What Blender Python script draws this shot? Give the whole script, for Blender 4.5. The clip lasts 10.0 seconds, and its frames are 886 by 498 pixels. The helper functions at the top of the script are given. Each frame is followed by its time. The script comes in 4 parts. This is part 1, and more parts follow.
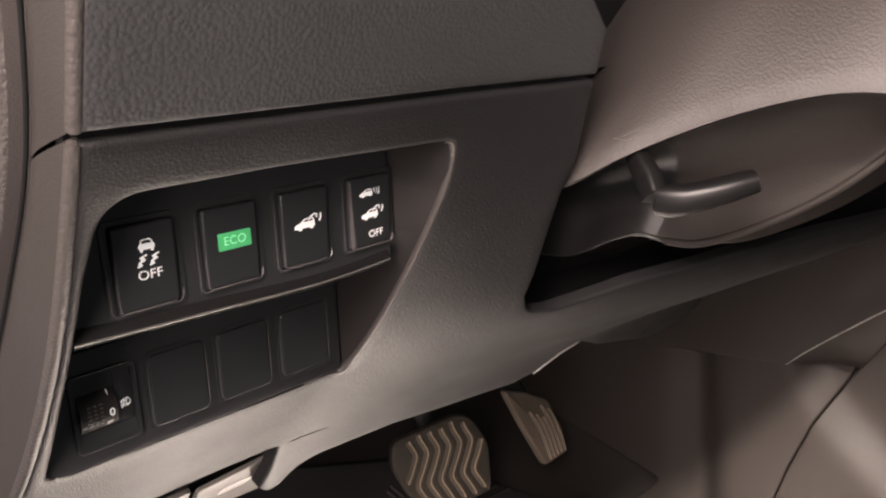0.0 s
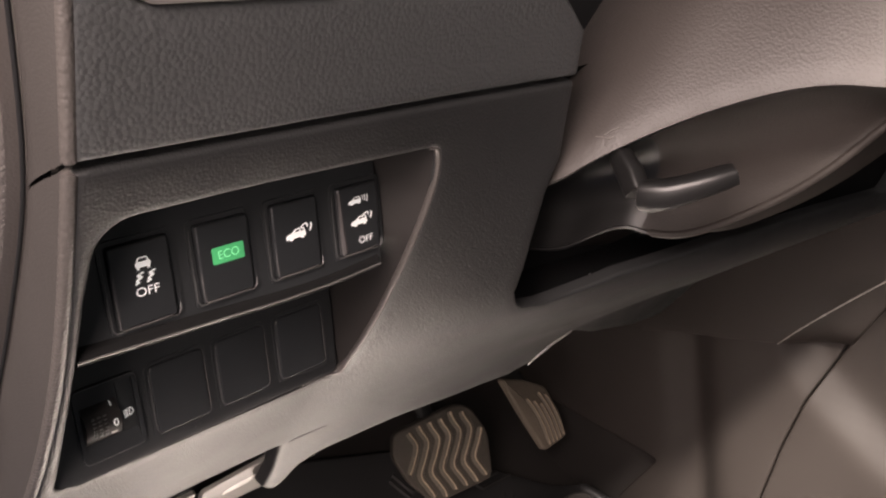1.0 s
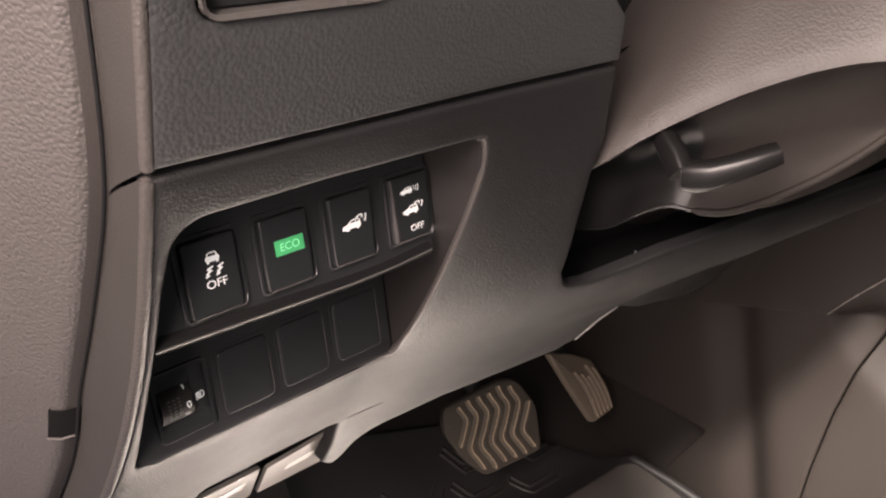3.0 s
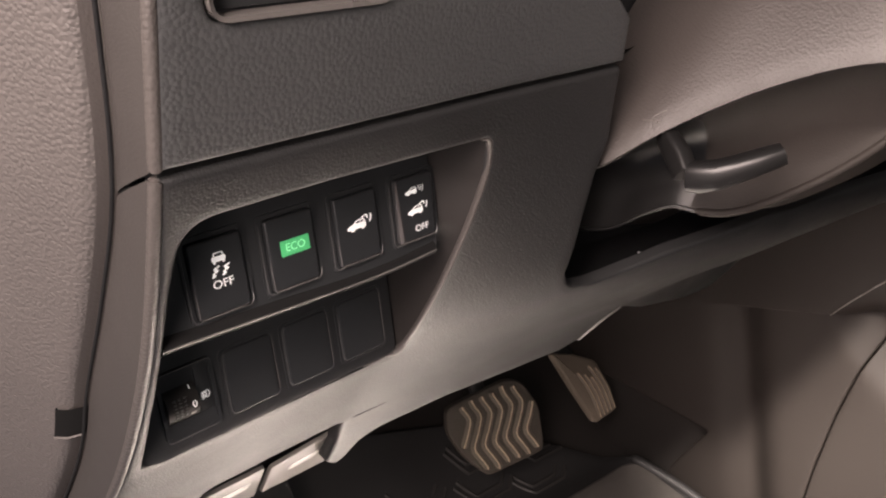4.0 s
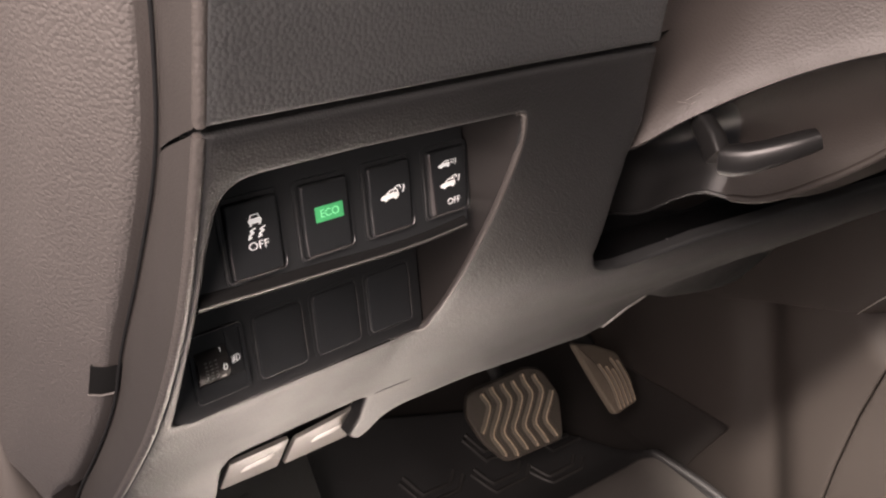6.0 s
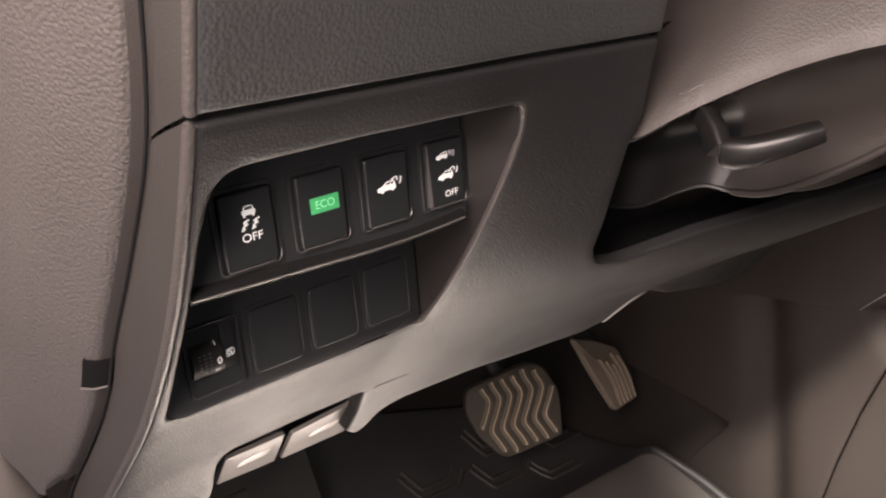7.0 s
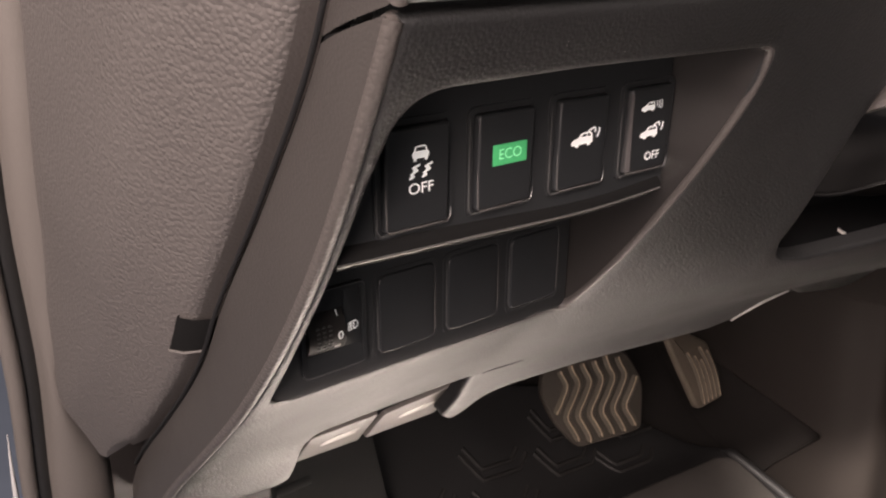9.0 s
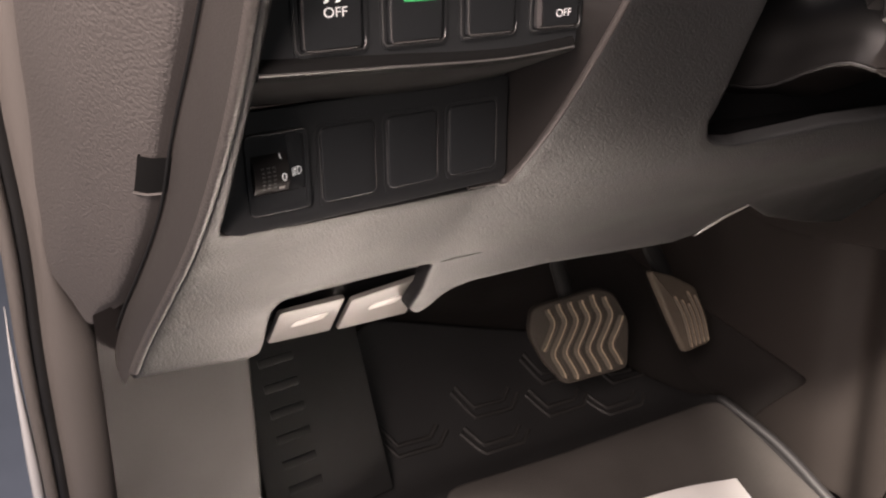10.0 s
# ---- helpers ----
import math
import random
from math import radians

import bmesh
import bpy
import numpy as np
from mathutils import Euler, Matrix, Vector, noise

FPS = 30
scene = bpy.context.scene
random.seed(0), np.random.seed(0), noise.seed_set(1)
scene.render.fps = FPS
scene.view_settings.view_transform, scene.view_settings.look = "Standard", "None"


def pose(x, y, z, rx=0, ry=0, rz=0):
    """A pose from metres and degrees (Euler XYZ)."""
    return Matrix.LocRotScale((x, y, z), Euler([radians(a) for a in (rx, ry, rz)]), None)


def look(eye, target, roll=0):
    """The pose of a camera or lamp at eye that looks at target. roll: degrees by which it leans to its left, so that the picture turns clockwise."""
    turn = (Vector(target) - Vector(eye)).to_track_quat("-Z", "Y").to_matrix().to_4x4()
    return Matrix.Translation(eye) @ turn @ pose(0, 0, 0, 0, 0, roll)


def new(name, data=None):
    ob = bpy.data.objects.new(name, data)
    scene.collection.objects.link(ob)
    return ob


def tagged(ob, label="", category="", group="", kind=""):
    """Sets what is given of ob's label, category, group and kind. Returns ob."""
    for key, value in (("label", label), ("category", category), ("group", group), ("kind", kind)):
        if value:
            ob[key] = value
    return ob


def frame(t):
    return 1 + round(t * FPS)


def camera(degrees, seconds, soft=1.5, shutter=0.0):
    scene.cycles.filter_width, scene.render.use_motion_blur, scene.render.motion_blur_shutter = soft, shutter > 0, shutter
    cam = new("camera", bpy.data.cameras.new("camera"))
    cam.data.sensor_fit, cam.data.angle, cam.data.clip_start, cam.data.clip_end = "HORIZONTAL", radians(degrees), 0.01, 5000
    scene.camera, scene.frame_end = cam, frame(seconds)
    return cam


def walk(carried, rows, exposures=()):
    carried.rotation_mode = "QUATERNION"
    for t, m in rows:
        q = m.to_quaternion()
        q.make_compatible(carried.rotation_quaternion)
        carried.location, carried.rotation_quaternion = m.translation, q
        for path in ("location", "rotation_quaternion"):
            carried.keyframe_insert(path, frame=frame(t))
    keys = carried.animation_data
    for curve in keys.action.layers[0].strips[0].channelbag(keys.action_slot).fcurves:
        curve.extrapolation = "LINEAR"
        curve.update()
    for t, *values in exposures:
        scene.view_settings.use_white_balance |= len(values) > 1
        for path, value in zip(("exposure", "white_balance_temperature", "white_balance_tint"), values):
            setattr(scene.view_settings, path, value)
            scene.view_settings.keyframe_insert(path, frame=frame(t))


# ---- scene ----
cam = camera(58.27, 10.0, soft=2.2)
PATH = [
    (0, -0.0920, -0.2013, 0.7468, 62.258, -9.894, -44.633),
    (0.2, -0.0880, -0.2022, 0.7564, 62.883, -9.624, -45.881),
    (0.5, -0.0994, -0.2071, 0.7625, 62.892, -9.071, -46.434),
    (0.7, -0.0930, -0.2036, 0.7618, 62.486, -8.604, -46.338),
    (1, -0.0942, -0.2055, 0.7571, 61.469, -8.269, -45.837),
    (1.2, -0.0951, -0.2052, 0.7557, 60.147, -8.231, -44.926),
    (1.5, -0.1019, -0.2062, 0.7601, 59.536, -7.246, -44.638),
    (2, -0.1031, -0.2068, 0.7634, 59.039, -6.167, -43.956),
    (2.5, -0.1027, -0.2077, 0.7665, 59.162, -5.764, -43.832),
    (4, -0.1043, -0.2084, 0.7681, 59.268, -5.560, -43.606),
    (4.5, -0.1066, -0.2085, 0.7677, 59.301, -5.641, -43.416),
    (5, -0.1083, -0.2095, 0.7674, 59.253, -6.049, -42.767),
    (5.5, -0.1124, -0.2118, 0.7642, 58.919, -6.360, -41.571),
    (7, -0.1075, -0.2102, 0.7586, 58.240, -6.424, -41.118),
    (7.5, -0.1129, -0.2039, 0.7565, 58.441, -7.248, -40.776),
    (7.7, -0.1034, -0.1815, 0.7566, 58.558, -7.911, -39.901),
    (7.8, -0.0991, -0.1671, 0.7533, 58.176, -8.533, -38.750),
    (8, -0.0981, -0.1380, 0.7392, 58.181, -9.102, -38.118),
    (8.2, -0.0953, -0.1261, 0.7317, 56.597, -10.117, -36.386),
    (8.5, -0.1020, -0.1269, 0.7156, 55.722, -9.984, -35.999),
    (9, -0.1030, -0.1375, 0.7175, 54.534, -9.755, -35.335),
    (9.5, -0.1076, -0.1655, 0.7165, 54.311, -9.814, -33.483),
    (9.7, -0.1062, -0.1830, 0.7014, 54.210, -9.012, -33.565),
    (10, -0.1033, -0.2040, 0.6977, 53.783, -8.888, -33.726),
]
walk(cam, [(t, pose(*p)) for t, *p in PATH], [(0, 0.0), (0.5, 0.12), (1, -0.05), (1.5, 0.0), (2.5, 0.06), (5, 0.06), (7, 0.0), (7.5, -0.03), (8, -0.24), (8.2, -0.28), (8.5, -0.22), (9, -0.18), (9.5, -0.12), (10, -0.08)])

# ---- light ----
world = bpy.data.worlds.new("hall")
scene.world = world
world.use_nodes = True
world.node_tree.nodes["Background"].inputs["Color"].default_value = (1.0, 0.95, 0.92, 1)
world.node_tree.nodes["Background"].inputs["Strength"].default_value = 0.14


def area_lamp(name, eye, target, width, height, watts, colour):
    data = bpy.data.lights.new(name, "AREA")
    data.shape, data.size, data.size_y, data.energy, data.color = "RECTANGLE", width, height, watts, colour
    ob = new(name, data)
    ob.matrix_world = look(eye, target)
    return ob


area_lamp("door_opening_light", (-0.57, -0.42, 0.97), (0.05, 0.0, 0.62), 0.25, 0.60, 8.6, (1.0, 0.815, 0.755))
area_lamp("side_window_light", (-0.42, -0.17, 1.08), (0.02, 0.0, 0.68), 0.30, 0.30, 15.0, (1.0, 0.815, 0.755))
# Unseen narrow spot, added to brighten the paper and keep off the dash.
spot = bpy.data.lights.new("paper_fill_spot", "SPOT")
spot.energy, spot.spot_size, spot.spot_blend, spot.shadow_soft_size, spot.color = 2700, radians(10), 0.7, 0.04, (1.0, 0.85, 0.76)
new("paper_fill_spot", spot).matrix_world = look((-0.50, -0.80, 2.2), (0.18, -0.09, 0.04))
# Another unseen spot, added to brighten the console shoulder.
spot = bpy.data.lights.new("console_fill_spot", "SPOT")
spot.energy, spot.spot_size, spot.spot_blend, spot.shadow_soft_size, spot.color = 2300, radians(8.5), 1.0, 0.08, (1.0, 0.87, 0.78)
new("console_fill_spot", spot).matrix_world = look((-0.60, -0.60, 2.0), (0.655, -0.112, 0.17))
scene.view_settings.exposure = 0.0


# ---- materials ----
def material(name, colour, rough=0.5, metal=0.0, grain=0.0, size=0.002, speck=0.12, spec=0.5, emit=0.0, coat=0.0):
    """A moulded surface: cell grain of that size and depth, blotches and worn gloss."""
    m = bpy.data.materials.new(name)
    m.use_nodes = True
    nt = m.node_tree
    b = nt.nodes["Principled BSDF"]
    link = nt.links.new

    def node(kind, **inputs):
        n = nt.nodes.new(kind)
        for k, v in inputs.items():
            n.inputs[k.replace("_", " ")].default_value = v
        return n

    at = node("ShaderNodeTexCoord").outputs["Object"]
    blotch = node("ShaderNodeTexNoise", Scale=14.0, Detail=4.0, Roughness=0.6)
    fine = node("ShaderNodeTexNoise", Scale=900.0, Detail=3.0)
    link(at, blotch.inputs["Vector"])
    link(at, fine.inputs["Vector"])
    mix = node("ShaderNodeMix")
    mix.data_type = "RGBA"
    lo, hi = [c * (1 - speck) for c in colour], [min(1, c * (1 + speck)) for c in colour]
    mix.inputs["A"].default_value, mix.inputs["B"].default_value = (*lo, 1), (*hi, 1)
    add = node("ShaderNodeMath")
    add.operation = "MULTIPLY_ADD"
    link(fine.outputs["Fac"], add.inputs[0])
    add.inputs[1].default_value = 0.5
    half = node("ShaderNodeMath")
    half.operation = "MULTIPLY"
    link(blotch.outputs["Fac"], half.inputs[0])
    half.inputs[1].default_value = 0.5
    link(half.outputs[0], add.inputs[2])
    link(add.outputs[0], mix.inputs["Factor"])
    link(mix.outputs["Result"], b.inputs["Base Color"])
    ramp = node("ShaderNodeMapRange", From_Min=0.3, From_Max=0.7, To_Min=max(0.02, rough - 0.07), To_Max=min(1, rough + 0.07))
    link(blotch.outputs["Fac"], ramp.inputs["Value"])
    link(ramp.outputs["Result"], b.inputs["Roughness"])
    b.inputs["Metallic"].default_value = metal
    b.inputs["Specular IOR Level"].default_value = spec
    b.inputs["Coat Weight"].default_value = coat
    if emit:
        b.inputs["Emission Color"].default_value, b.inputs["Emission Strength"].default_value = (*colour, 1), emit
    if grain:
        warp = node("ShaderNodeTexNoise", Scale=0.35 / size, Detail=2.0)
        link(at, warp.inputs["Vector"])
        shift = node("ShaderNodeVectorMath")
        shift.operation = "MULTIPLY_ADD"
        link(warp.outputs["Color"], shift.inputs[0])
        shift.inputs[1].default_value = (size * 0.45,) * 3
        link(at, shift.inputs[2])
        cell = node("ShaderNodeTexVoronoi", Scale=1.0 / size, Randomness=0.85)
        cell.feature = "SMOOTH_F1"
        cell.inputs["Smoothness"].default_value = 0.15
        link(shift.outputs[0], cell.inputs["Vector"])
        total = node("ShaderNodeMath")
        total.operation = "MULTIPLY_ADD"
        link(fine.outputs["Fac"], total.inputs[0])
        total.inputs[1].default_value = 0.25
        link(cell.outputs["Distance"], total.inputs[2])
        bump = node("ShaderNodeBump", Strength=grain, Distance=size * 0.35)
        bump.invert = True
        link(total.outputs[0], bump.inputs["Height"])
        link(bump.outputs["Normal"], b.inputs["Normal"])
    return m


M = {
    "pad": material("grained_black_vinyl", (0.0445, 0.0462, 0.0472), 0.44, grain=0.5, size=0.0017),
    "knee": material("fine_grained_plastic", (0.0148, 0.0152, 0.0156), 0.47, spec=0.46, grain=0.42, size=0.0011),
    "cap": material("leather_grained_plastic", (0.078, 0.0715, 0.068), 0.52, grain=0.75, size=0.0015),
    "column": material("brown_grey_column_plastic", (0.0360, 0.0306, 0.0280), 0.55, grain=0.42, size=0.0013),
    "capsmooth": material("smooth_cap_plastic", (0.070, 0.064, 0.060), 0.5, grain=0.12, size=0.0010),
    # The shade on the cap's slanting edge is put into its colour.
    "flank": material("shaded_smooth_cap_edge", (0.050, 0.0445, 0.0415), 0.5, grain=0.25, size=0.0010),
    # Lighter than the panel it edges, to paint the highlight on folds.
    "bead": material("grained_highlit_fold", (0.060, 0.0545, 0.051), 0.38, grain=0.5, size=0.0013, speck=0.2),
    "kick": material("matte_grey_kick_plastic", (0.0178, 0.0154, 0.0146), 0.6, spec=0.3, grain=0.25, size=0.001, speck=0.2),
    "ledge": material("matte_black_ledge_plastic", (0.010, 0.010, 0.010), 0.7, spec=0.05),
    "recess": material("matte_recess_plastic", (0.0190, 0.0172, 0.0163), 0.55, spec=0.3, grain=0.15, size=0.0008),
    # Panel plastic made lighter, with the light on the return in its colour.
    "smooth": material("side_lit_grey_plastic", (0.036, 0.0328, 0.0308), 0.48, grain=0.28, size=0.0009, speck=0.18),
    "black": material("black_plastic", (0.0200, 0.0215, 0.0228), 0.42, grain=0.08, size=0.0006),
    "rocker": material("satin_black_plastic", (0.0205, 0.0222, 0.0238), 0.36, grain=0.05, size=0.0006),
    "rim": material("pale_grey_rim_plastic", (0.070, 0.070, 0.070), 0.32),
    "bevel": material("glossy_lightened_bevel", (0.075, 0.070, 0.070), 0.24),
    "chrome": material("zinc_plated_steel", (0.55, 0.53, 0.49), 0.3, metal=0.35),
    "bezel": material("satin_grey_bezel", (0.080, 0.075, 0.071), 0.3),
    # Near black, so the shade of gaps and hollows is in the colour.
    "void": material("shade_black_cavity", (0.009, 0.0092, 0.0098), 0.85, spec=0.15),
    # White print glows a little, brightness added with no lamp behind it.
    "white": material("glowing_white_print", (0.75, 0.74, 0.72), 0.6, emit=0.45),
    "green": material("lit_green_lens", (0.06, 0.36, 0.13), 0.4, emit=0.42),
    "greenprint": material("pale_green_print", (0.25, 0.75, 0.38), 0.5, emit=0.35),
    "lever": material("satin_grey_lever_plastic", (0.20, 0.186, 0.172), 0.30, grain=0.08, size=0.0008),
    "lever_gloss": material("white_highlit_lever_mark", (0.78, 0.76, 0.72), 0.25),
    "heel": material("dusty_heel_rubber", (0.063, 0.058, 0.054), 0.34, grain=0.3, size=0.0015, speck=0.5),
    "tread": material("worn_tread_rubber", (0.021, 0.0198, 0.0190), 0.5, spec=0.4, grain=0.3, size=0.0012, speck=0.4),
    "console": material("brown_grey_console_plastic", (0.019, 0.0160, 0.0144), 0.6, spec=0.15, grain=0.12, size=0.001),
    # Column plastic darkened: the shade below the cover is in this colour.
    "under": material("shaded_column_underside", (0.0198, 0.0166, 0.0148), 0.58, spec=0.2, grain=0.25, size=0.0011),
    "gloss": material("worn_glossy_black_plastic", (0.0085, 0.0083, 0.0083), 0.36, spec=0.4),
    "worn": material("worn_glint_plastic", (0.085, 0.082, 0.08), 0.22),
    "rubber": material("dark_rubber", (0.0175, 0.0170, 0.0172), 0.48, spec=0.45, grain=0.3, size=0.0012),
    "pedal": material("worn_dusty_pedal_rubber", (0.026, 0.022, 0.0178), 0.75, spec=0.25, grain=0.5, size=0.0012, speck=0.7),
    "tan_pedal": material("sandy_accelerator_rubber", (0.080, 0.066, 0.051), 0.7, spec=0.25, grain=0.5, size=0.0012, speck=0.7),
    "flank_rubber": material("dusty_rib_flank_rubber", (0.058, 0.049, 0.038), 0.75, spec=0.25, grain=0.5, size=0.0012, speck=0.7),
    "ridge": material("dusty_rib_rubber", (0.215, 0.17, 0.122), 0.7, spec=0.3, speck=0.7),
    "steel": material("black_painted_steel", (0.008, 0.008, 0.008), 0.6, spec=0.15),
    "carpet": material("dark_grey_carpet", (0.0165, 0.0145, 0.0135), 0.95, spec=0.15, grain=0.5, size=0.0016, speck=0.35),
    "pillar": material("beige_grey_plastic", (0.11, 0.10, 0.092), 0.5, grain=0.25, size=0.001),
    "seal": material("black_rubber_seal", (0.012, 0.012, 0.012), 0.6),
    "paint": material("white_car_paint", (0.5, 0.5, 0.5), 0.25, coat=0.5, speck=0.02),
    "paper": material("white_paper", (0.82, 0.81, 0.79), 0.85, speck=0.03),
    "ground": material("blue_grey_epoxy_floor", (0.22, 0.26, 0.34), 0.45, speck=0.25),
    }


# ---- building tools ----
def finish(name, bm, mat, angle=38):
    me = bpy.data.meshes.new(name)
    bmesh.ops.recalc_face_normals(bm, faces=bm.faces)
    bm.to_mesh(me)
    bm.free()
    for p in me.polygons:
        p.use_smooth = True
    me.set_sharp_from_angle(angle=radians(angle))
    me.materials.append(M[mat])
    return me


def part(name, bm, mat, parent=None, label="", angle=38):
    ob = new(name, finish(name, bm, mat, angle))
    ob.parent = parent
    return tagged(ob, label)


def thing(name, label, category, at=(0, 0, 0), group="", kind=""):
    ob = new(name)
    ob.empty_display_size = 0.02
    ob.location = at
    return tagged(ob, label, category, group, kind)


def single(name, bm, mat, label, category, group="", kind="", angle=38):
    return tagged(new(name, finish(name, bm, mat, angle)), label, category, group, kind)


def spline(knots):
    """A smooth curve through (t, value) knots; value a number or a vector."""
    ts = np.array([k[0] for k in knots], float)
    order = np.argsort(ts)
    ts = ts[order]
    vs = np.array([np.atleast_1d(knots[i][1]) for i in order], float)
    slopes = np.gradient(vs, ts, axis=0)

    def at(t):
        t = float(t)
        i = int(np.clip(np.searchsorted(ts, t) - 1, 0, len(ts) - 2))
        h = ts[i + 1] - ts[i]
        s = (t - ts[i]) / h
        if s < 0 or s > 1:
            j = i if s < 0 else i + 1
            out = vs[j] + slopes[j] * (t - ts[j])
        else:
            out = (vs[i] * (2 * s**3 - 3 * s**2 + 1) + slopes[i] * h * (s**3 - 2 * s**2 + s)
                   + vs[i + 1] * (3 * s**2 - 2 * s**3) + slopes[i + 1] * h * (s**3 - s**2))
        return out if len(out) > 1 else float(out[0])
    return at


def fillet(corners, n=6):
    """A closed loop from (u, v, radius) corners."""
    loop = []
    m = len(corners)
    for i in range(m):
        p = Vector(corners[i][:2])
        a, b = Vector(corners[i - 1][:2]) - p, Vector(corners[(i + 1) % m][:2]) - p
        r = corners[i][2] if len(corners[i]) > 2 else 0
        if r <= 0:
            loop.append(p)
            continue
        r = min(r, a.length * 0.48, b.length * 0.48)
        p0, p1 = p + a.normalized() * r, p + b.normalized() * r
        for k in range(n + 1):
            s = k / n
            loop.append(p0 * (1 - s) ** 2 + p * 2 * s * (1 - s) + p1 * s * s)
    return loop


def area2(loop):
    return sum(a.x * b.y - b.x * a.y for a, b in zip(loop, loop[1:] + loop[:1])) / 2


def resample(loop, step):
    out = []
    for a, b in zip(loop, loop[1:] + loop[:1]):
        n = max(1, int(math.ceil((b - a).length / step)))
        out += [a.lerp(b, k / n) for k in range(n)]
    clean = []
    for p in out:
        if not clean or (p - clean[-1]).length > step * 0.05:
            clean.append(p)
    return clean


def inset(loop, d):
    out = []
    n = len(loop)
    for i in range(n):
        e0, e1 = (loop[i] - loop[i - 1]).normalized(), (loop[(i + 1) % n] - loop[i]).normalized()
        n0, n1 = Vector((-e0.y, e0.x)), Vector((-e1.y, e1.x))
        mid = n0 + n1
        mid = mid.normalized() if mid.length > 1e-6 else n0
        out.append(loop[i] + mid * (d / max(0.5, mid.dot(n0))))
    return out


def inside(p, loop):
    hit = False
    for a, b in zip(loop, loop[1:] + loop[:1]):
        if (a.y > p.y) != (b.y > p.y) and p.x < (b.x - a.x) * (p.y - a.y) / (b.y - a.y) + a.x:
            hit = not hit
    return hit


def sheet(outer, lift, step, holes=(), r=0.0012, thick=0.003, back=(0, 1, 0), steps=3, wide=1.0):
    """A moulded panel over the (u, v) outline, with holes, rounded edges and a rim; lift(u, v) gives its place."""
    back = Vector(back)
    outer = [Vector(p[:2]) for p in outer]
    if area2(outer) < 0:
        outer.reverse()
    loops = [resample(outer, step)]
    for h in holes:
        h = [Vector(p[:2]) for p in h]
        if area2(h) > 0:
            h.reverse()
        loops.append(resample(h, step))
    pts, depth, edges, rims = [], [], [], []
    for lp in loops:
        for k in range(steps + 1):
            a = math.pi / 2 * k / steps
            ring = inset(lp, wide * r * (1 - math.cos(a))) if k else lp
            first = len(pts)
            pts += ring
            depth += [r * (1 - math.sin(a))] * len(ring)
            edges += [(first + i, first + (i + 1) % len(ring)) for i in range(len(ring))]
            if not k:
                rims.append(list(range(first, first + len(ring))))
    us, vs = [p.x for p in loops[0]], [p.y for p in loops[0]]
    bounds = np.array([(p.x, p.y) for p in pts])
    nu, nv = int((max(us) - min(us)) / step), int((max(vs) - min(vs)) / step)
    for i in range(nu + 1):
        for j in range(nv + 1):
            p = Vector((min(us) + (i + 0.5 * (j % 2)) * step, min(vs) + j * step))
            if np.min(np.sum((bounds - np.array(p)) ** 2, axis=1)) > (0.45 * step + 0.3 * r) ** 2 and inside(p, loops[0]) and not any(inside(p, h) for h in loops[1:]):
                pts.append(p)
                depth.append(0.0)
    from mathutils.geometry import delaunay_2d_cdt
    co, _, faces, origin, _, _ = delaunay_2d_cdt(pts, edges, [], 0, 1e-7)
    place = {}
    for i, o in enumerate(origin):
        for k in o:
            place[k] = i
    bm = bmesh.new()
    made = []
    for i, c in enumerate(co):
        d = depth[origin[i][0]] if origin[i] else 0.0
        made.append(bm.verts.new(lift(c.x, c.y) + back * d))
    for f in faces:
        c = (co[f[0]] + co[f[1]] + co[f[2]]) / 3
        if inside(c, loops[0]) and not any(inside(c, h) for h in loops[1:]):
            try:
                bm.faces.new([made[k] for k in f])
            except ValueError:
                pass
    for rim, lp in zip(rims, loops):
        low = [bm.verts.new(lift(p.x, p.y) + back * max(thick, r * 1.05)) for p in lp]
        n = len(rim)
        for i in range(n):
            j = (i + 1) % n
            a, b = made[place[rim[i]]], made[place[rim[j]]]
            if a is not b:
                bm.faces.new((a, b, low[j], low[i]))
    loose = [v for v in bm.verts if not v.link_faces]
    bmesh.ops.delete(bm, geom=loose, context="VERTS")
    return bm


def grid(rows, closed=False):
    """A skin over rows of points."""
    bm = bmesh.new()
    vs = [[bm.verts.new(p) for p in row] for row in rows]
    for a, b in zip(vs, vs[1:]):
        n = len(a)
        for i in range(n if closed else n - 1):
            j = (i + 1) % n
            bm.faces.new((a[i], a[j], b[j], b[i]))
    return bm


def thicken(bm, d):
    bm.normal_update()
    bmesh.ops.solidify(bm, geom=bm.faces[:], thickness=d)
    return bm


def box(size, m=Matrix(), bevel=0.0, seg=2, bm=None):
    bm = bm or bmesh.new()
    made = bmesh.ops.create_cube(bm, size=1.0, matrix=m @ Matrix.Diagonal((*size, 1)))["verts"]
    if bevel:
        es = list({e for v in made for e in v.link_edges})
        bmesh.ops.bevel(bm, geom=es, offset=bevel, segments=seg, profile=0.5, affect="EDGES")
    return bm


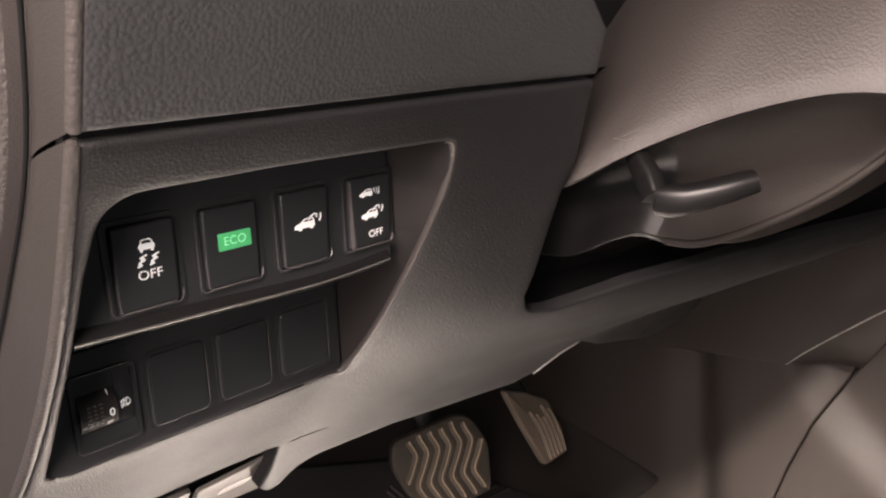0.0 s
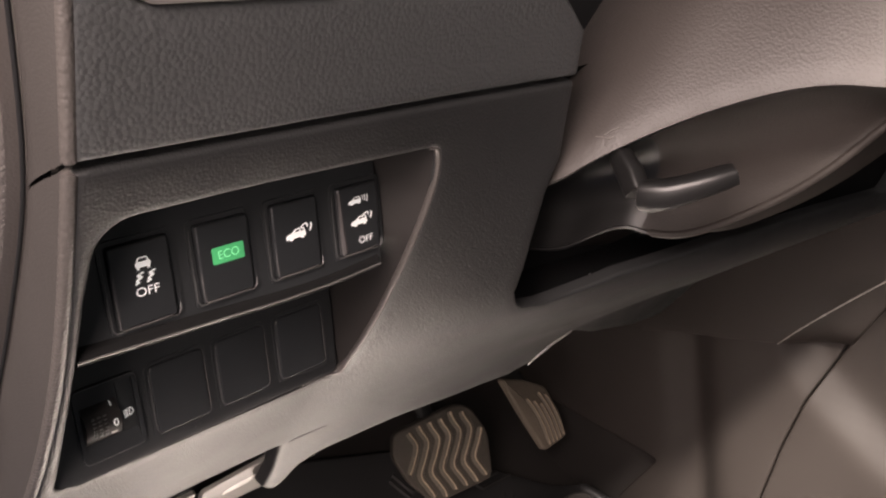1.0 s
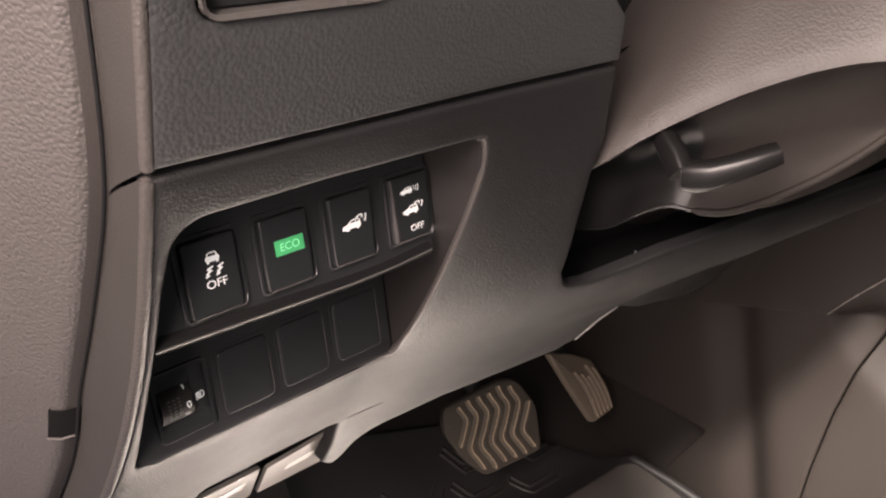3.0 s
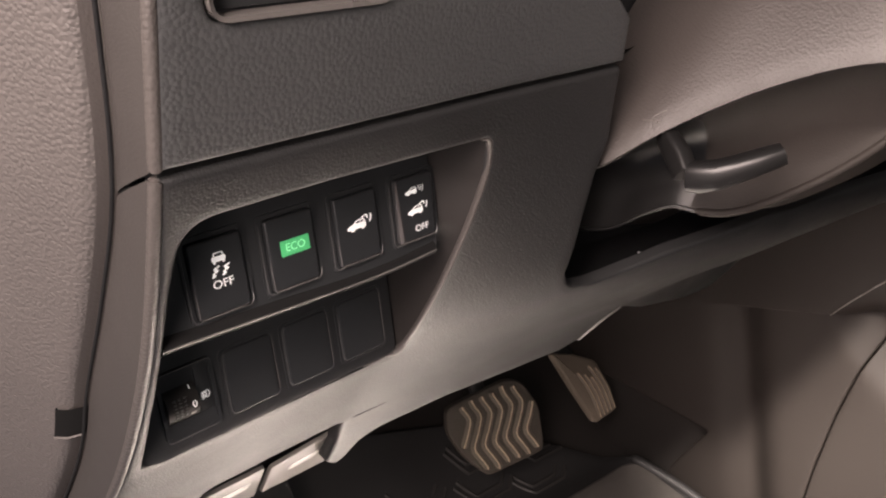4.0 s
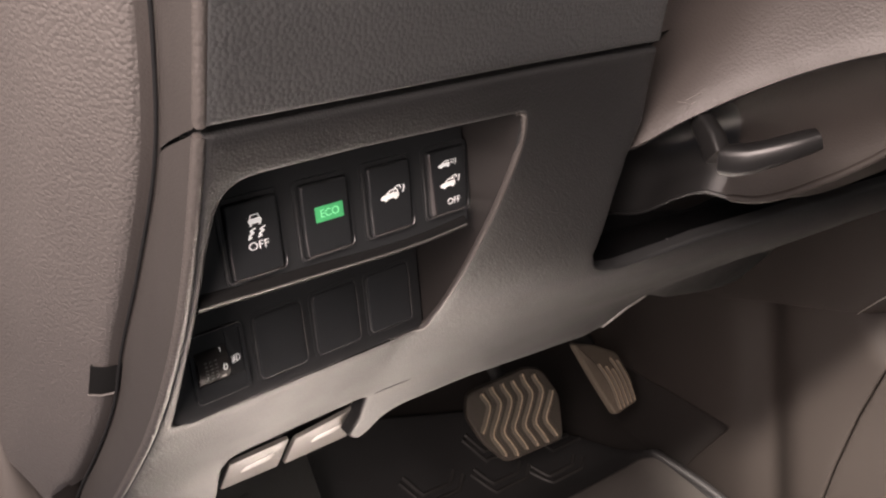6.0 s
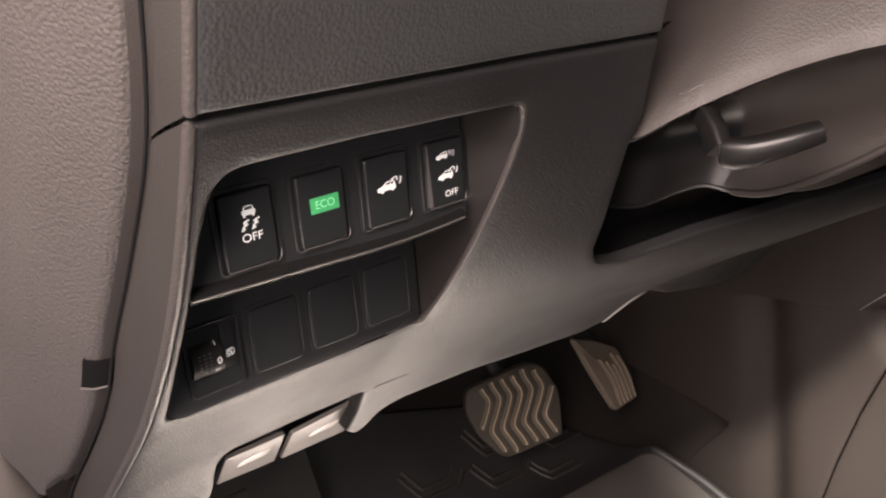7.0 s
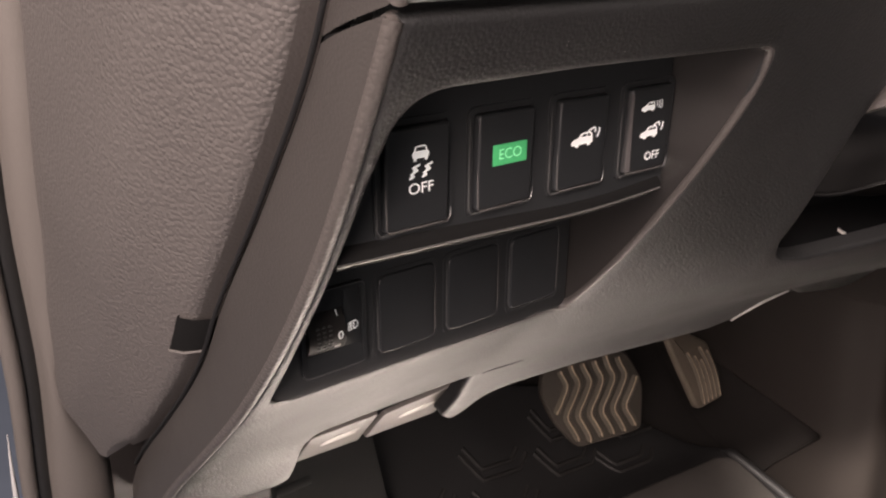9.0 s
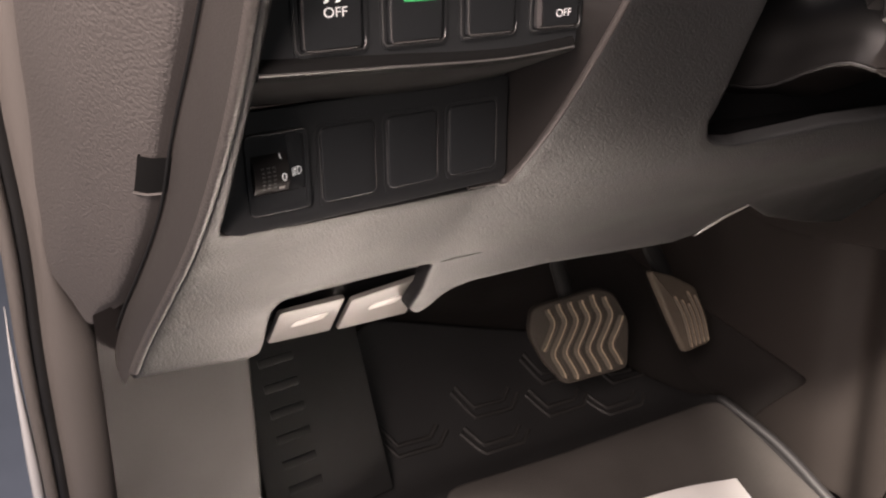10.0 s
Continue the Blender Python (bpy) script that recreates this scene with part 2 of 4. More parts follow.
def tube(path, radius, n=10, squash=1.0, caps=True):
    """A rod along a path; radius a number or one a point."""
    bm = bmesh.new()
    path = [Vector(p) for p in path]
    run = path[-1] - path[0]
    up = (0, 1, 0) if abs(run.z) > abs(run.y) and abs(run.z) > abs(run.x) else (0, 0, 1)
    rows = []
    for i, p in enumerate(path):
        d = (path[min(i + 1, len(path) - 1)] - path[max(i - 1, 0)]).normalized()
        s = d.cross(Vector(up))
        s = s.normalized() if s.length > 1e-4 else Vector((1, 0, 0))
        u = s.cross(d)
        rr = radius[i] if isinstance(radius, (list, tuple)) else radius
        rows.append([bm.verts.new(p + s * rr * math.cos(a) + u * rr * squash * math.sin(a)) for a in [2 * math.pi * k / n for k in range(n)]])
    for a, b in zip(rows, rows[1:]):
        for i in range(n):
            bm.faces.new((a[i], a[(i + 1) % n], b[(i + 1) % n], b[i]))
    if caps:
        bm.faces.new(rows[0][::-1])
        bm.faces.new(rows[-1])
    return bm


def bar(path, sizes, up=(0, 0, 1), power=3.0, n=20):
    """A moulded bar along a path with a soft rectangular section; sizes are its half widths and half heights."""
    bm = bmesh.new()
    path = [Vector(p) for p in path]
    rows = []
    for i, p in enumerate(path):
        d = (path[min(i + 1, len(path) - 1)] - path[max(i - 1, 0)]).normalized()
        s = d.cross(Vector(up)).normalized()
        u = s.cross(d)
        w, h = sizes[i]
        ring = []
        for k in range(n):
            c, e = math.cos(2 * math.pi * k / n), math.sin(2 * math.pi * k / n)
            ring.append(bm.verts.new(p + s * w * math.copysign(abs(c) ** (2 / power), c) + u * h * math.copysign(abs(e) ** (2 / power), e)))
        rows.append(ring)
    for a, b in zip(rows, rows[1:]):
        for i in range(n):
            bm.faces.new((a[i], a[(i + 1) % n], b[(i + 1) % n], b[i]))
    bm.faces.new(rows[0][::-1])
    bm.faces.new(rows[-1])
    return bm


def ridge(path, w, h, m):
    """A moulded rib along a flat (u, v) path, w to each side of it and h high."""
    path = [Vector(p) for p in path]
    rows = []
    for i, p in enumerate(path):
        d = (path[min(i + 1, len(path) - 1)] - path[max(i - 1, 0)]).normalized()
        side = Vector((-d.y, d.x))
        end = 0.15 if i in (0, len(path) - 1) else 1.0
        rows.append([m @ Vector((p.x + side.x * w * a, p.y + side.y * w * a, h * b * end - 0.0006 * (b == 0))) for a, b in ((-1, 0), (-0.62, 0.5), (-0.22, 0.94), (0, 1), (0.22, 0.94), (0.62, 0.5), (1, 0))])
    return grid(rows)


def plate(loop, m, depth, bevel=0.0, seg=2):
    """A flat piece: the (u, v) outline in the xy plane of m, depth thick along its z."""
    bm = bmesh.new()
    loop = [Vector(p[:2]) for p in loop]
    if area2(loop) < 0:
        loop.reverse()
    lv = []
    levels = [(0.0, 0.0), (0.0, depth - bevel)] if bevel else [(0.0, 0.0), (0.0, depth)]
    if bevel:
        levels += [(bevel * (1 - math.cos(a)), depth - bevel + bevel * math.sin(a)) for a in [math.pi / 2 * k / seg for k in range(1, seg + 1)]]
    for d, h in levels:
        ring = inset(loop, d) if d else loop
        lv.append([bm.verts.new(m @ Vector((p.x, p.y, h))) for p in ring])
    for a, b in zip(lv, lv[1:]):
        n = len(a)
        for i in range(n):
            bm.faces.new((a[i], a[(i + 1) % n], b[(i + 1) % n], b[i]))
    bm.faces.new(lv[0][::-1])
    bm.faces.new(lv[-1])
    return bm


def ringed(outer, hole, m, depth):
    """A flat frame between two loops of equal count."""
    bm = bmesh.new()
    rows = [[bm.verts.new(m @ Vector((p[0], p[1], h))) for p in lp] for lp, h in ((outer, 0), (outer, depth), (hole, depth), (hole, 0))]
    n = len(outer)
    for a, b in zip(rows, rows[1:] + rows[:1]):
        for i in range(n):
            bm.faces.new((a[i], a[(i + 1) % n], b[(i + 1) % n], b[i]))
    return bm


def oblong(w, h, r, n=5, cx=0.0, cy=0.0):
    x, y = w / 2, h / 2
    return [p + Vector((cx, cy)) for p in fillet([(-x, -y, r), (x, -y, r), (x, y, r), (-x, y, r)], n)]


def lettering(text, size, m, name, mat, parent, label=""):
    cu = bpy.data.curves.new("lettering", "FONT")
    cu.body, cu.size, cu.align_x, cu.align_y, cu.extrude = text, size, "CENTER", "CENTER", 0.00004
    ob = bpy.data.objects.new("lettering", cu)
    scene.collection.objects.link(ob)
    bpy.context.view_layer.update()
    me = bpy.data.meshes.new_from_object(ob.evaluated_get(bpy.context.evaluated_depsgraph_get()))
    bpy.data.objects.remove(ob)
    me.transform(m)
    me.materials.clear()
    me.materials.append(M[mat])
    out = new(name, me)
    out.parent = parent
    return tagged(out, label)


# ---- the dash surfaces ----
base_y = spline([(0.30, 0.106), (0.36, 0.088), (0.40, 0.0755), (0.437, 0.064), (0.475, 0.0455), (0.518, 0.0245), (0.56, 0.0075), (0.60, -0.0055), (0.646, -0.0158), (0.667, -0.0195), (0.687, -0.0213), (0.75, -0.026), (0.80, -0.03)])
flare_k = spline([(0.34, 0.12), (0.44, 0.132), (0.49, 0.21), (0.533, 0.28), (0.60, 0.16), (0.667, 0.03), (0.75, 0.02)])


def dash(x, z):
    """The skin of the lower dash: leaning in towards its foot, flaring out towards the column."""
    u = max(0.0, x - 0.11)
    u = u * u / (u + 0.012)
    tuck = 0.5 * max(0.0, x - 0.33) * max(0.0, 0.52 - z)
    return Vector((x, base_y(z) - flare_k(z) * (u - 0.5 * max(0.0, u - 0.25)) + tuck, z))


fold_x = spline([(0.405, -0.0435), (0.44, -0.037), (0.472, -0.0325), (0.505, -0.0285), (0.57, -0.0235), (0.61, -0.0218), (0.667, -0.0203), (0.72, -0.0195), (0.80, -0.019)])
gap_y = spline([(0.405, 0.108), (0.435, 0.094), (0.464, 0.079), (0.519, 0.0535), (0.547, 0.044), (0.601, 0.023), (0.651, 0.0055), (0.711, -0.006), (0.80, -0.017)])


def cap_face(y, z):
    """The end face of the dash, that looks out through the door."""
    x = -0.022 - 0.517 * (y - 0.006) - 0.141 * (z - 0.652)
    return Vector((x, y, z))


def gap_at(z):
    return cap_face(gap_y(z), z)


SEAM = 0.6672

OPENING = [(-0.0105, 0.6472, 0.012), (0.0432, 0.6478), (0.1215, 0.6462, 0.004), (0.1258, 0.6245), (0.1248, 0.585), (0.1240, 0.547), (0.1215, 0.5108, 0.006),
           (0.0998, 0.5108), (0.0499, 0.5132), (0.0144, 0.5146), (-0.0162, 0.5190, 0.003), (-0.0162, 0.556), (-0.0152, 0.589), (-0.0139, 0.6208)]
opening = fillet(OPENING, 7)

# ---- lower dash panel ----
panel = thing("lower_dash_panel", "dark grey fine-grained plastic lower dash panel round the switch recess", "dashboard panel")
left = [(fold_x(z) + 0.0024, z) for z in np.linspace(0.407, SEAM - 0.0012, 18)]
outline = left[::-1] + [(-0.020, 0.4030), (0.0165, 0.3915, 0.004), (0.0250, 0.3940, 0.003), (0.0258, 0.404), (0.0250, 0.432), (0.0285, 0.4415, 0.005), (0.070, 0.4400), (0.1175, 0.4362, 0.003),
                        (0.1190, 0.4140), (0.1165, 0.3935, 0.004), (0.1255, 0.3842, 0.005), (0.1325, 0.3895, 0.004), (0.1390, 0.4030, 0.006), (0.152, 0.4085, 0.01), (0.205, 0.4110), (0.257, 0.4075), (0.315, 0.4045), (0.3345, 0.4100), (0.356, 0.4390),
                        (0.42, 0.4030), (0.52, 0.3630), (0.60, 0.333), (0.655, 0.3120), (0.655, 0.600), (0.575, 0.5526), (0.46, 0.556), (0.3565, 0.5575), (0.2783, 0.5475), (0.2304, 0.534),
                        (0.213, 0.5352, 0.008), (0.2045, 0.549), (0.2010, 0.584), (0.1990, 0.612), (0.2025, 0.630), (0.1975, SEAM - 0.0012, 0.002)]
part("panel_skin", sheet(fillet(outline, 5), dash, 0.0055, [opening], r=0.0026, thick=0.009), "knee", panel)

# side return from the folded edge to the gap
rows = []
for f in np.linspace(0, 1, 30):
    za, zb = 0.402 + f * (SEAM - 0.001 - 0.402), 0.402 + f * (0.6515 - 0.402)
    a, b = dash(fold_x(za), za) + Vector((0.0, 0.0018, 0)), gap_at(zb) + Vector((0.0006, -0.0012, 0))
    rows.append([a.lerp(b, k / 8) - Vector((0.0020 * math.sin(math.pi * k / 8), 0, 0)) for k in range(9)] + [b + Vector((0.006, 0.002, 0))])
part("side_return", grid(rows), "smooth", panel, "smooth grey side return, lightened as the lit side")



def bead(z0, z1, parent):
    """The rounded moulded fold between the face and its side return."""
    zs = np.linspace(z0, z1, 48)
    path = [dash(fold_x(z) + 0.0021, z) + Vector((0, 0.0022, 0)) for z in zs]
    path = [path[0] + Vector((0.0008, 0.0012, 0))] + path + [path[-1] + Vector((0.0008, 0.0012, 0))]
    part("folded_edge", tube(path, [0.0014] + [0.0023] * 48 + [0.0014], 18), "bead", parent, "soft rounded folded edge, lightened for its highlight")


bead(0.413, SEAM - 0.0022, panel)

# A pale tube paints the highlight down the edge of the opening.
lip_run = spline([(0, (0.1165, 0.6466)), (1, (0.1212, 0.6452)), (2, (0.1245, 0.6362)), (3, (0.1257, 0.625)), (4, (0.1252, 0.603)), (5, (0.1247, 0.582)), (6, (0.1240, 0.549)), (7, (0.1226, 0.524)), (8, (0.1208, 0.5128)), (9, (0.1145, 0.5110)), (10, (0.0998, 0.5108))])
lip_path = []
for k in range(61):
    u, v = lip_run(k / 6)
    lip_path.append(dash(u, v) + Vector((0.0012, 0.0014, 0)))
part("opening_lip", tube(lip_path, [0.0008 + 0.0008 * min(1, k / 8, (60 - k) / 10) + 0.0007 * math.exp(-((k - 49) / 3.5) ** 2) for k in range(61)], 10), "bead", panel, "soft lip of the switch opening, pale for its highlight")

# ---- switch recess ----
C16 = 1 / math.sqrt(1 + 0.287**2)
TILTED = Matrix(((1, 0, 0, 0), (0, 0.287 * C16, -C16, 0), (0, C16, 0.287 * C16, 0), (0, 0, 0, 1)))
UPPER = Matrix.Translation((0, 0, 0.600)) @ TILTED
LOWER = Matrix.Translation((0, 0.026, 0.522)) @ TILTED
recess = thing("switch_housing", "black plastic two-tier switch housing set in the dash panel", "switch housing")
back = []
front = []
for p in resample(opening, 0.004):
    q = dash(p.x, p.y)
    front.append(q + Vector((0, 0.0022, 0)))
    upper_y = 0.287 * (p.y - 0.600) + 0.006
    lower_y = 0.026 + 0.287 * (p.y - 0.522) + 0.012
    s = min(1, max(0, (p.y - 0.56) / 0.04))
    depth_y = max(q.y + 0.006, upper_y * s + lower_y * (1 - s))
    pull = min(1, max(0, (p.x - 0.09) / 0.025))
    x = p.x - pull * (0.0035 + 0.0075 * s)
    back.append(Vector((x, depth_y, p.y)))
mid = [a.lerp(b, 0.5) for a, b in zip(front, back)]
part("recess_wall", grid([front, mid, back], closed=True), "recess", recess, "dark recess side walls")
part("upper_plate", plate([(-0.014, -0.0080), (0.1130, -0.0080), (0.1130, 0.052), (-0.014, 0.052)], UPPER @ pose(0, 0, -0.005), 0.0038), "black", recess)
part("lower_plate", plate(fillet([(-0.0180, -0.0042, 0.002), (-0.008, -0.0068), (0.05, -0.0072), (0.1190, -0.0074, 0.005), (0.1190, 0.040), (-0.0180, 0.040)]), LOWER @ pose(0, 0, -0.004), 0.0034, 0.0012), "black", recess)
ledge_rise = spline([(-0.016, 0.0030), (0.03, 0.0008), (0.085, -0.0012), (0.115, 0.0004)])
nose = [(0.0020, 0.5955), (-0.0012, 0.5942), (-0.0026, 0.5928), (-0.0031, 0.5912), (-0.0024, 0.5896), (0.0010, 0.5870), (0.0180, 0.5745), (0.0385, 0.5595), (0.045, 0.5560)]
part("ledge", grid([[Vector((x, y, z + ledge_rise(x))) for y, z in nose] for x in np.linspace(-0.0150, 0.1112, 16)]), "ledge", recess, "matte black ledge between the switch rows")


# A pale tube paints the highlight along the ledge nose.
part("ledge_edge", tube([Vector((x, -0.0029, 0.5914 + ledge_rise(x))) for x in np.linspace(-0.0150, 0.1112, 20)], 0.00042, 8), "worn", recess, "thin pale line drawn for the highlight on the ledge edge")


# ---- switches ----
def symbol(loops, m, name, mat, parent, label=""):
    bm = bmesh.new()
    for lp in loops:
        lp = [Vector(p) for p in lp]
        if area2(lp) < 0:
            lp.reverse()
        f = bm.faces.new([bm.verts.new(m @ Vector((p.x, p.y, 0))) for p in lp])
        up = bmesh.ops.extrude_face_region(bm, geom=[f])["geom"]
        bmesh.ops.translate(bm, vec=m.to_3x3() @ Vector((0, 0, 0.00008)), verts=[g for g in up if isinstance(g, bmesh.types.BMVert)])
    bmesh.ops.triangulate(bm, faces=bm.faces[:])
    return part(name, bm, mat, parent, label)


def stroke(path, w):
    path = [Vector(p) for p in path]
    a, b = [], []
    for i, p in enumerate(path):
        d = (path[min(i + 1, len(path) - 1)] - path[max(i - 1, 0)]).normalized()
        n = Vector((-d.y, d.x)) * w / 2
        a.append(p + n)
        b.append(p - n)
    return a + b[::-1]


def arc(cx, cy, r, a0, a1, w, n=8):
    return stroke([(cx + r * math.cos(radians(a0 + (a1 - a0) * k / n)), cy + r * math.sin(radians(a0 + (a1 - a0) * k / n))) for k in range(n + 1)], w)


def estate_car(s, lid=True):
    """A small car seen from the side, tail to the right, with its tailgate swung up."""
    body = [(-5.2, -2.0), (-5.3, -0.9), (-4.7, -0.1), (-3.0, 0.35), (-1.5, 1.75), (-0.6, 2.0), (1.7, 2.0), (2.3, 1.5), (2.6, 0.2), (2.7, -1.7), (2.1, -1.9), (1.8, -2.6), (0.8, -2.6), (0.5, -1.9), (-2.3, -2.0), (-2.6, -2.7), (-3.7, -2.7), (-4.0, -2.0)]
    out = [[(x * s, y * s) for x, y in body]]
    if lid:
        out.append(stroke([(x * s, y * s) for x, y in ((0.9, 2.2), (1.9, 2.75), (2.8, 3.1), (3.4, 3.0), (3.6, 2.3), (3.5, 1.5))], 0.55 * s))
        out.append(stroke([(x * s, y * s) for x, y in ((5.1, 2.9), (5.2, 1.8), (4.9, 0.7), (4.4, -0.3))], 0.6 * s))
    return out


def car_window(s):
    return [[(x * s, y * s) for x, y in ((-1.9, 0.6), (-1.0, 1.45), (0.2, 1.5), (0.2, 0.6))], [(x * s, y * s) for x, y in ((0.6, 0.6), (0.6, 1.5), (1.6, 1.45), (1.9, 0.6))]]


def rocker(u, chamfer, name_label):
    sw = thing("rocker_switch", name_label, "switch", UPPER @ Vector((u, 0, 0)), "switches in the dash panel")
    m = Matrix.Translation(-Vector(sw.location)) @ UPPER @ pose(u, 0.0129, 0)
    part("socket", ringed(oblong(0.0256, 0.0316, 0.0032), oblong(0.0214, 0.0290, 0.0016), m @ pose(0, 0, -0.0014), 0.0009), "black", sw)
    tilt = m @ pose(0, 0, -0.0012) @ pose(0, 0, 0, 1.5, 0, 0)
    part("button", plate(oblong(0.0205, 0.0278, 0.0014), tilt, 0.0024, 0.0010, 4), "rocker", sw)
    w, h = 0.0098, 0.0137
    if chamfer:
        rows = []
        for k in range(13):
            v = -0.0128 + 0.0252 * k / 12
            reach = 0.0012 + 0.0018 * ((12 - k) / 12) ** 1.4
            rows.append([tilt @ Vector((-0.0103, v, 0.0012)), tilt @ Vector((-0.0099, v, 0.0025)), tilt @ Vector((-0.0102 + 0.55 * reach, v, 0.0031 - 0.0004 * k / 12)), tilt @ Vector((-0.0102 + reach, v, 0.0025))])
        # The bevel's colour is lightened to paint its streak of light.
        part("side_bevel", grid(rows), "bevel", sw, "glossy worn side bevel, lightened for its streak of light")
    # Thin pale tubes paint the glints on the button and socket edges.
    run = ((-w, h * 0.9, 0.0001), (-w - 0.0001, h * 0.3, 0.0004), (-w - 0.0001, -h * 0.4, 0.0007), (-w, -h + 0.001, 0.0009), (-w + 0.0008, -h - 0.0001, 0.0009), (-w * 0.3, -h - 0.0002, 0.0009), (w * 0.5, -h - 0.0002, 0.0009), (w - 0.0012, -h - 0.0001, 0.0009))
    part("worn_glint_edge", tube([m @ Vector(p) for p in run], [0.00010, 0.00018, 0.00024, 0.00032, 0.00034, 0.00026, 0.00024, 0.00012], 6), "worn", sw, "thin worn edge drawn as a pale glint")
    run = ((-w - 0.0021, h * 0.92, -0.0005), (-w - 0.0023, 0, -0.0005), (-w - 0.0023, -h + 0.0006, -0.0004), (-w - 0.0012, -h - 0.0010, -0.0004), (0, -h - 0.0012, -0.0005), (w + 0.0008, -h - 0.0011, -0.0004), (w + 0.0020, -h + 0.0004, -0.0004), (w + 0.0022, -h + 0.0030, -0.0005))
    part("socket_edge", tube([m @ Vector(p) for p in run], [0.0001, 0.0002, 0.00028, 0.00028, 0.00012, 0.00016, 0.0003, 0.0001], 6), "rim", sw, "thin grey socket rim")
    return sw, m @ pose(-u, -0.0129, 0.00136)


stab, up = rocker(0.0103, False, "black rocker switch with a skidding car symbol and white OFF")
at = up @ pose(0.0109, 0.0189, 0) @ Matrix.Diagonal((1, 0.86, 1, 1))
symbol([fillet([(-0.0024, -0.0008, .0005), (0.0024, -0.0008, .0005), (0.0028, 0.0008, .0006), (0.0021, 0.0014, .0003), (0.0017, 0.0031, .0007), (-0.0017, 0.0031, .0007), (-0.0021, 0.0014, .0003), (-0.0028, 0.0008, .0006)], 3),
        [(-0.0022, -0.0008), (-0.0013, -0.0008), (-0.0013, -0.0016), (-0.0022, -0.0016)], [(0.0022, -0.0008), (0.0013, -0.0008), (0.0013, -0.0016), (0.0022, -0.0016)]],
       at, "car_symbol", "white", stab)
symbol([[(-0.0013, 0.0027), (0.0013, 0.0027), (0.0016, 0.0015), (-0.0016, 0.0015)]], at @ pose(0, 0, 0.0001), "rear_window_symbol", "black", stab)
for side in (-1, 1):
    wave = spline([(0, (0.0016, 0.0019)), (1, (-0.0007, 0.0010)), (2, (0.0009, 0.0003)), (3, (-0.0013, -0.0008)), (4, (-0.0003, -0.0014)), (5, (-0.0018, -0.0020))])
    symbol([stroke([tuple(wave(k / 3)) for k in range(16)], 0.00062)], up @ pose(0.0111 + side * 0.0020, 0.0148, 0) @ Matrix.Diagonal((1, 0.9, 1, 1)), "skid_symbol", "white", stab)
lettering("OFF", 0.0042, up @ pose(0.0111, 0.0100, 0) @ Matrix.Diagonal((1.12, 1, 1, 1)), "off_lettering", "white", stab)

eco, up = rocker(0.0406, False, "black rocker switch with a lit green ECO field")
part("lit_field", plate(oblong(0.0125, 0.0060, 0.0005), up @ pose(0.0416, 0.0146, -0.00005), 0.00022, 0.0001), "green", eco, "glowing green field")
lettering("ECO", 0.0043, up @ pose(0.0416, 0.0146, 0.0002), "eco_lettering", "greenprint", eco)

gate, up = rocker(0.0711, False, "black rocker switch with a white open tailgate symbol")
symbol(estate_car(0.00113), up @ pose(0.0718, 0.0144, 0) @ Matrix.Diagonal((1, 0.8, 1, 1)), "tailgate_symbol", "white", gate)
symbol(car_window(0.00113), up @ pose(0.0718, 0.0144, 0.0001) @ Matrix.Diagonal((1, 0.8, 1, 1)), "window_symbol", "black", gate)

gate_off, up = rocker(0.1017, True, "black rocker switch with two small car symbols and OFF")
symbol(estate_car(0.0008, False) + [arc(0.0010, 0.0006, r, -30, 30, 0.00034) for r in (0.0022, 0.0034, 0.0046)], up @ pose(0.1007, 0.0206, 0) @ Matrix.Diagonal((1, 0.8, 1, 1)), "remote_symbol", "white", gate_off)
symbol(estate_car(0.00103), up @ pose(0.1024, 0.0122, 0) @ Matrix.Diagonal((1, 0.8, 1, 1)), "tailgate_symbol", "white", gate_off)
symbol(car_window(0.00103), up @ pose(0.1024, 0.0122, 0.0001) @ Matrix.Diagonal((1, 0.8, 1, 1)), "window_symbol", "black", gate_off)
symbol(car_window(0.0008), up @ pose(0.1007, 0.0206, 0.0001) @ Matrix.Diagonal((1, 0.8, 1, 1)), "window_symbol", "black", gate_off)
lettering("OFF", 0.0038, up @ pose(0.1038, 0.0038, 0) @ Matrix.Diagonal((1.12, 1, 1, 1)), "off_lettering", "white", gate_off)

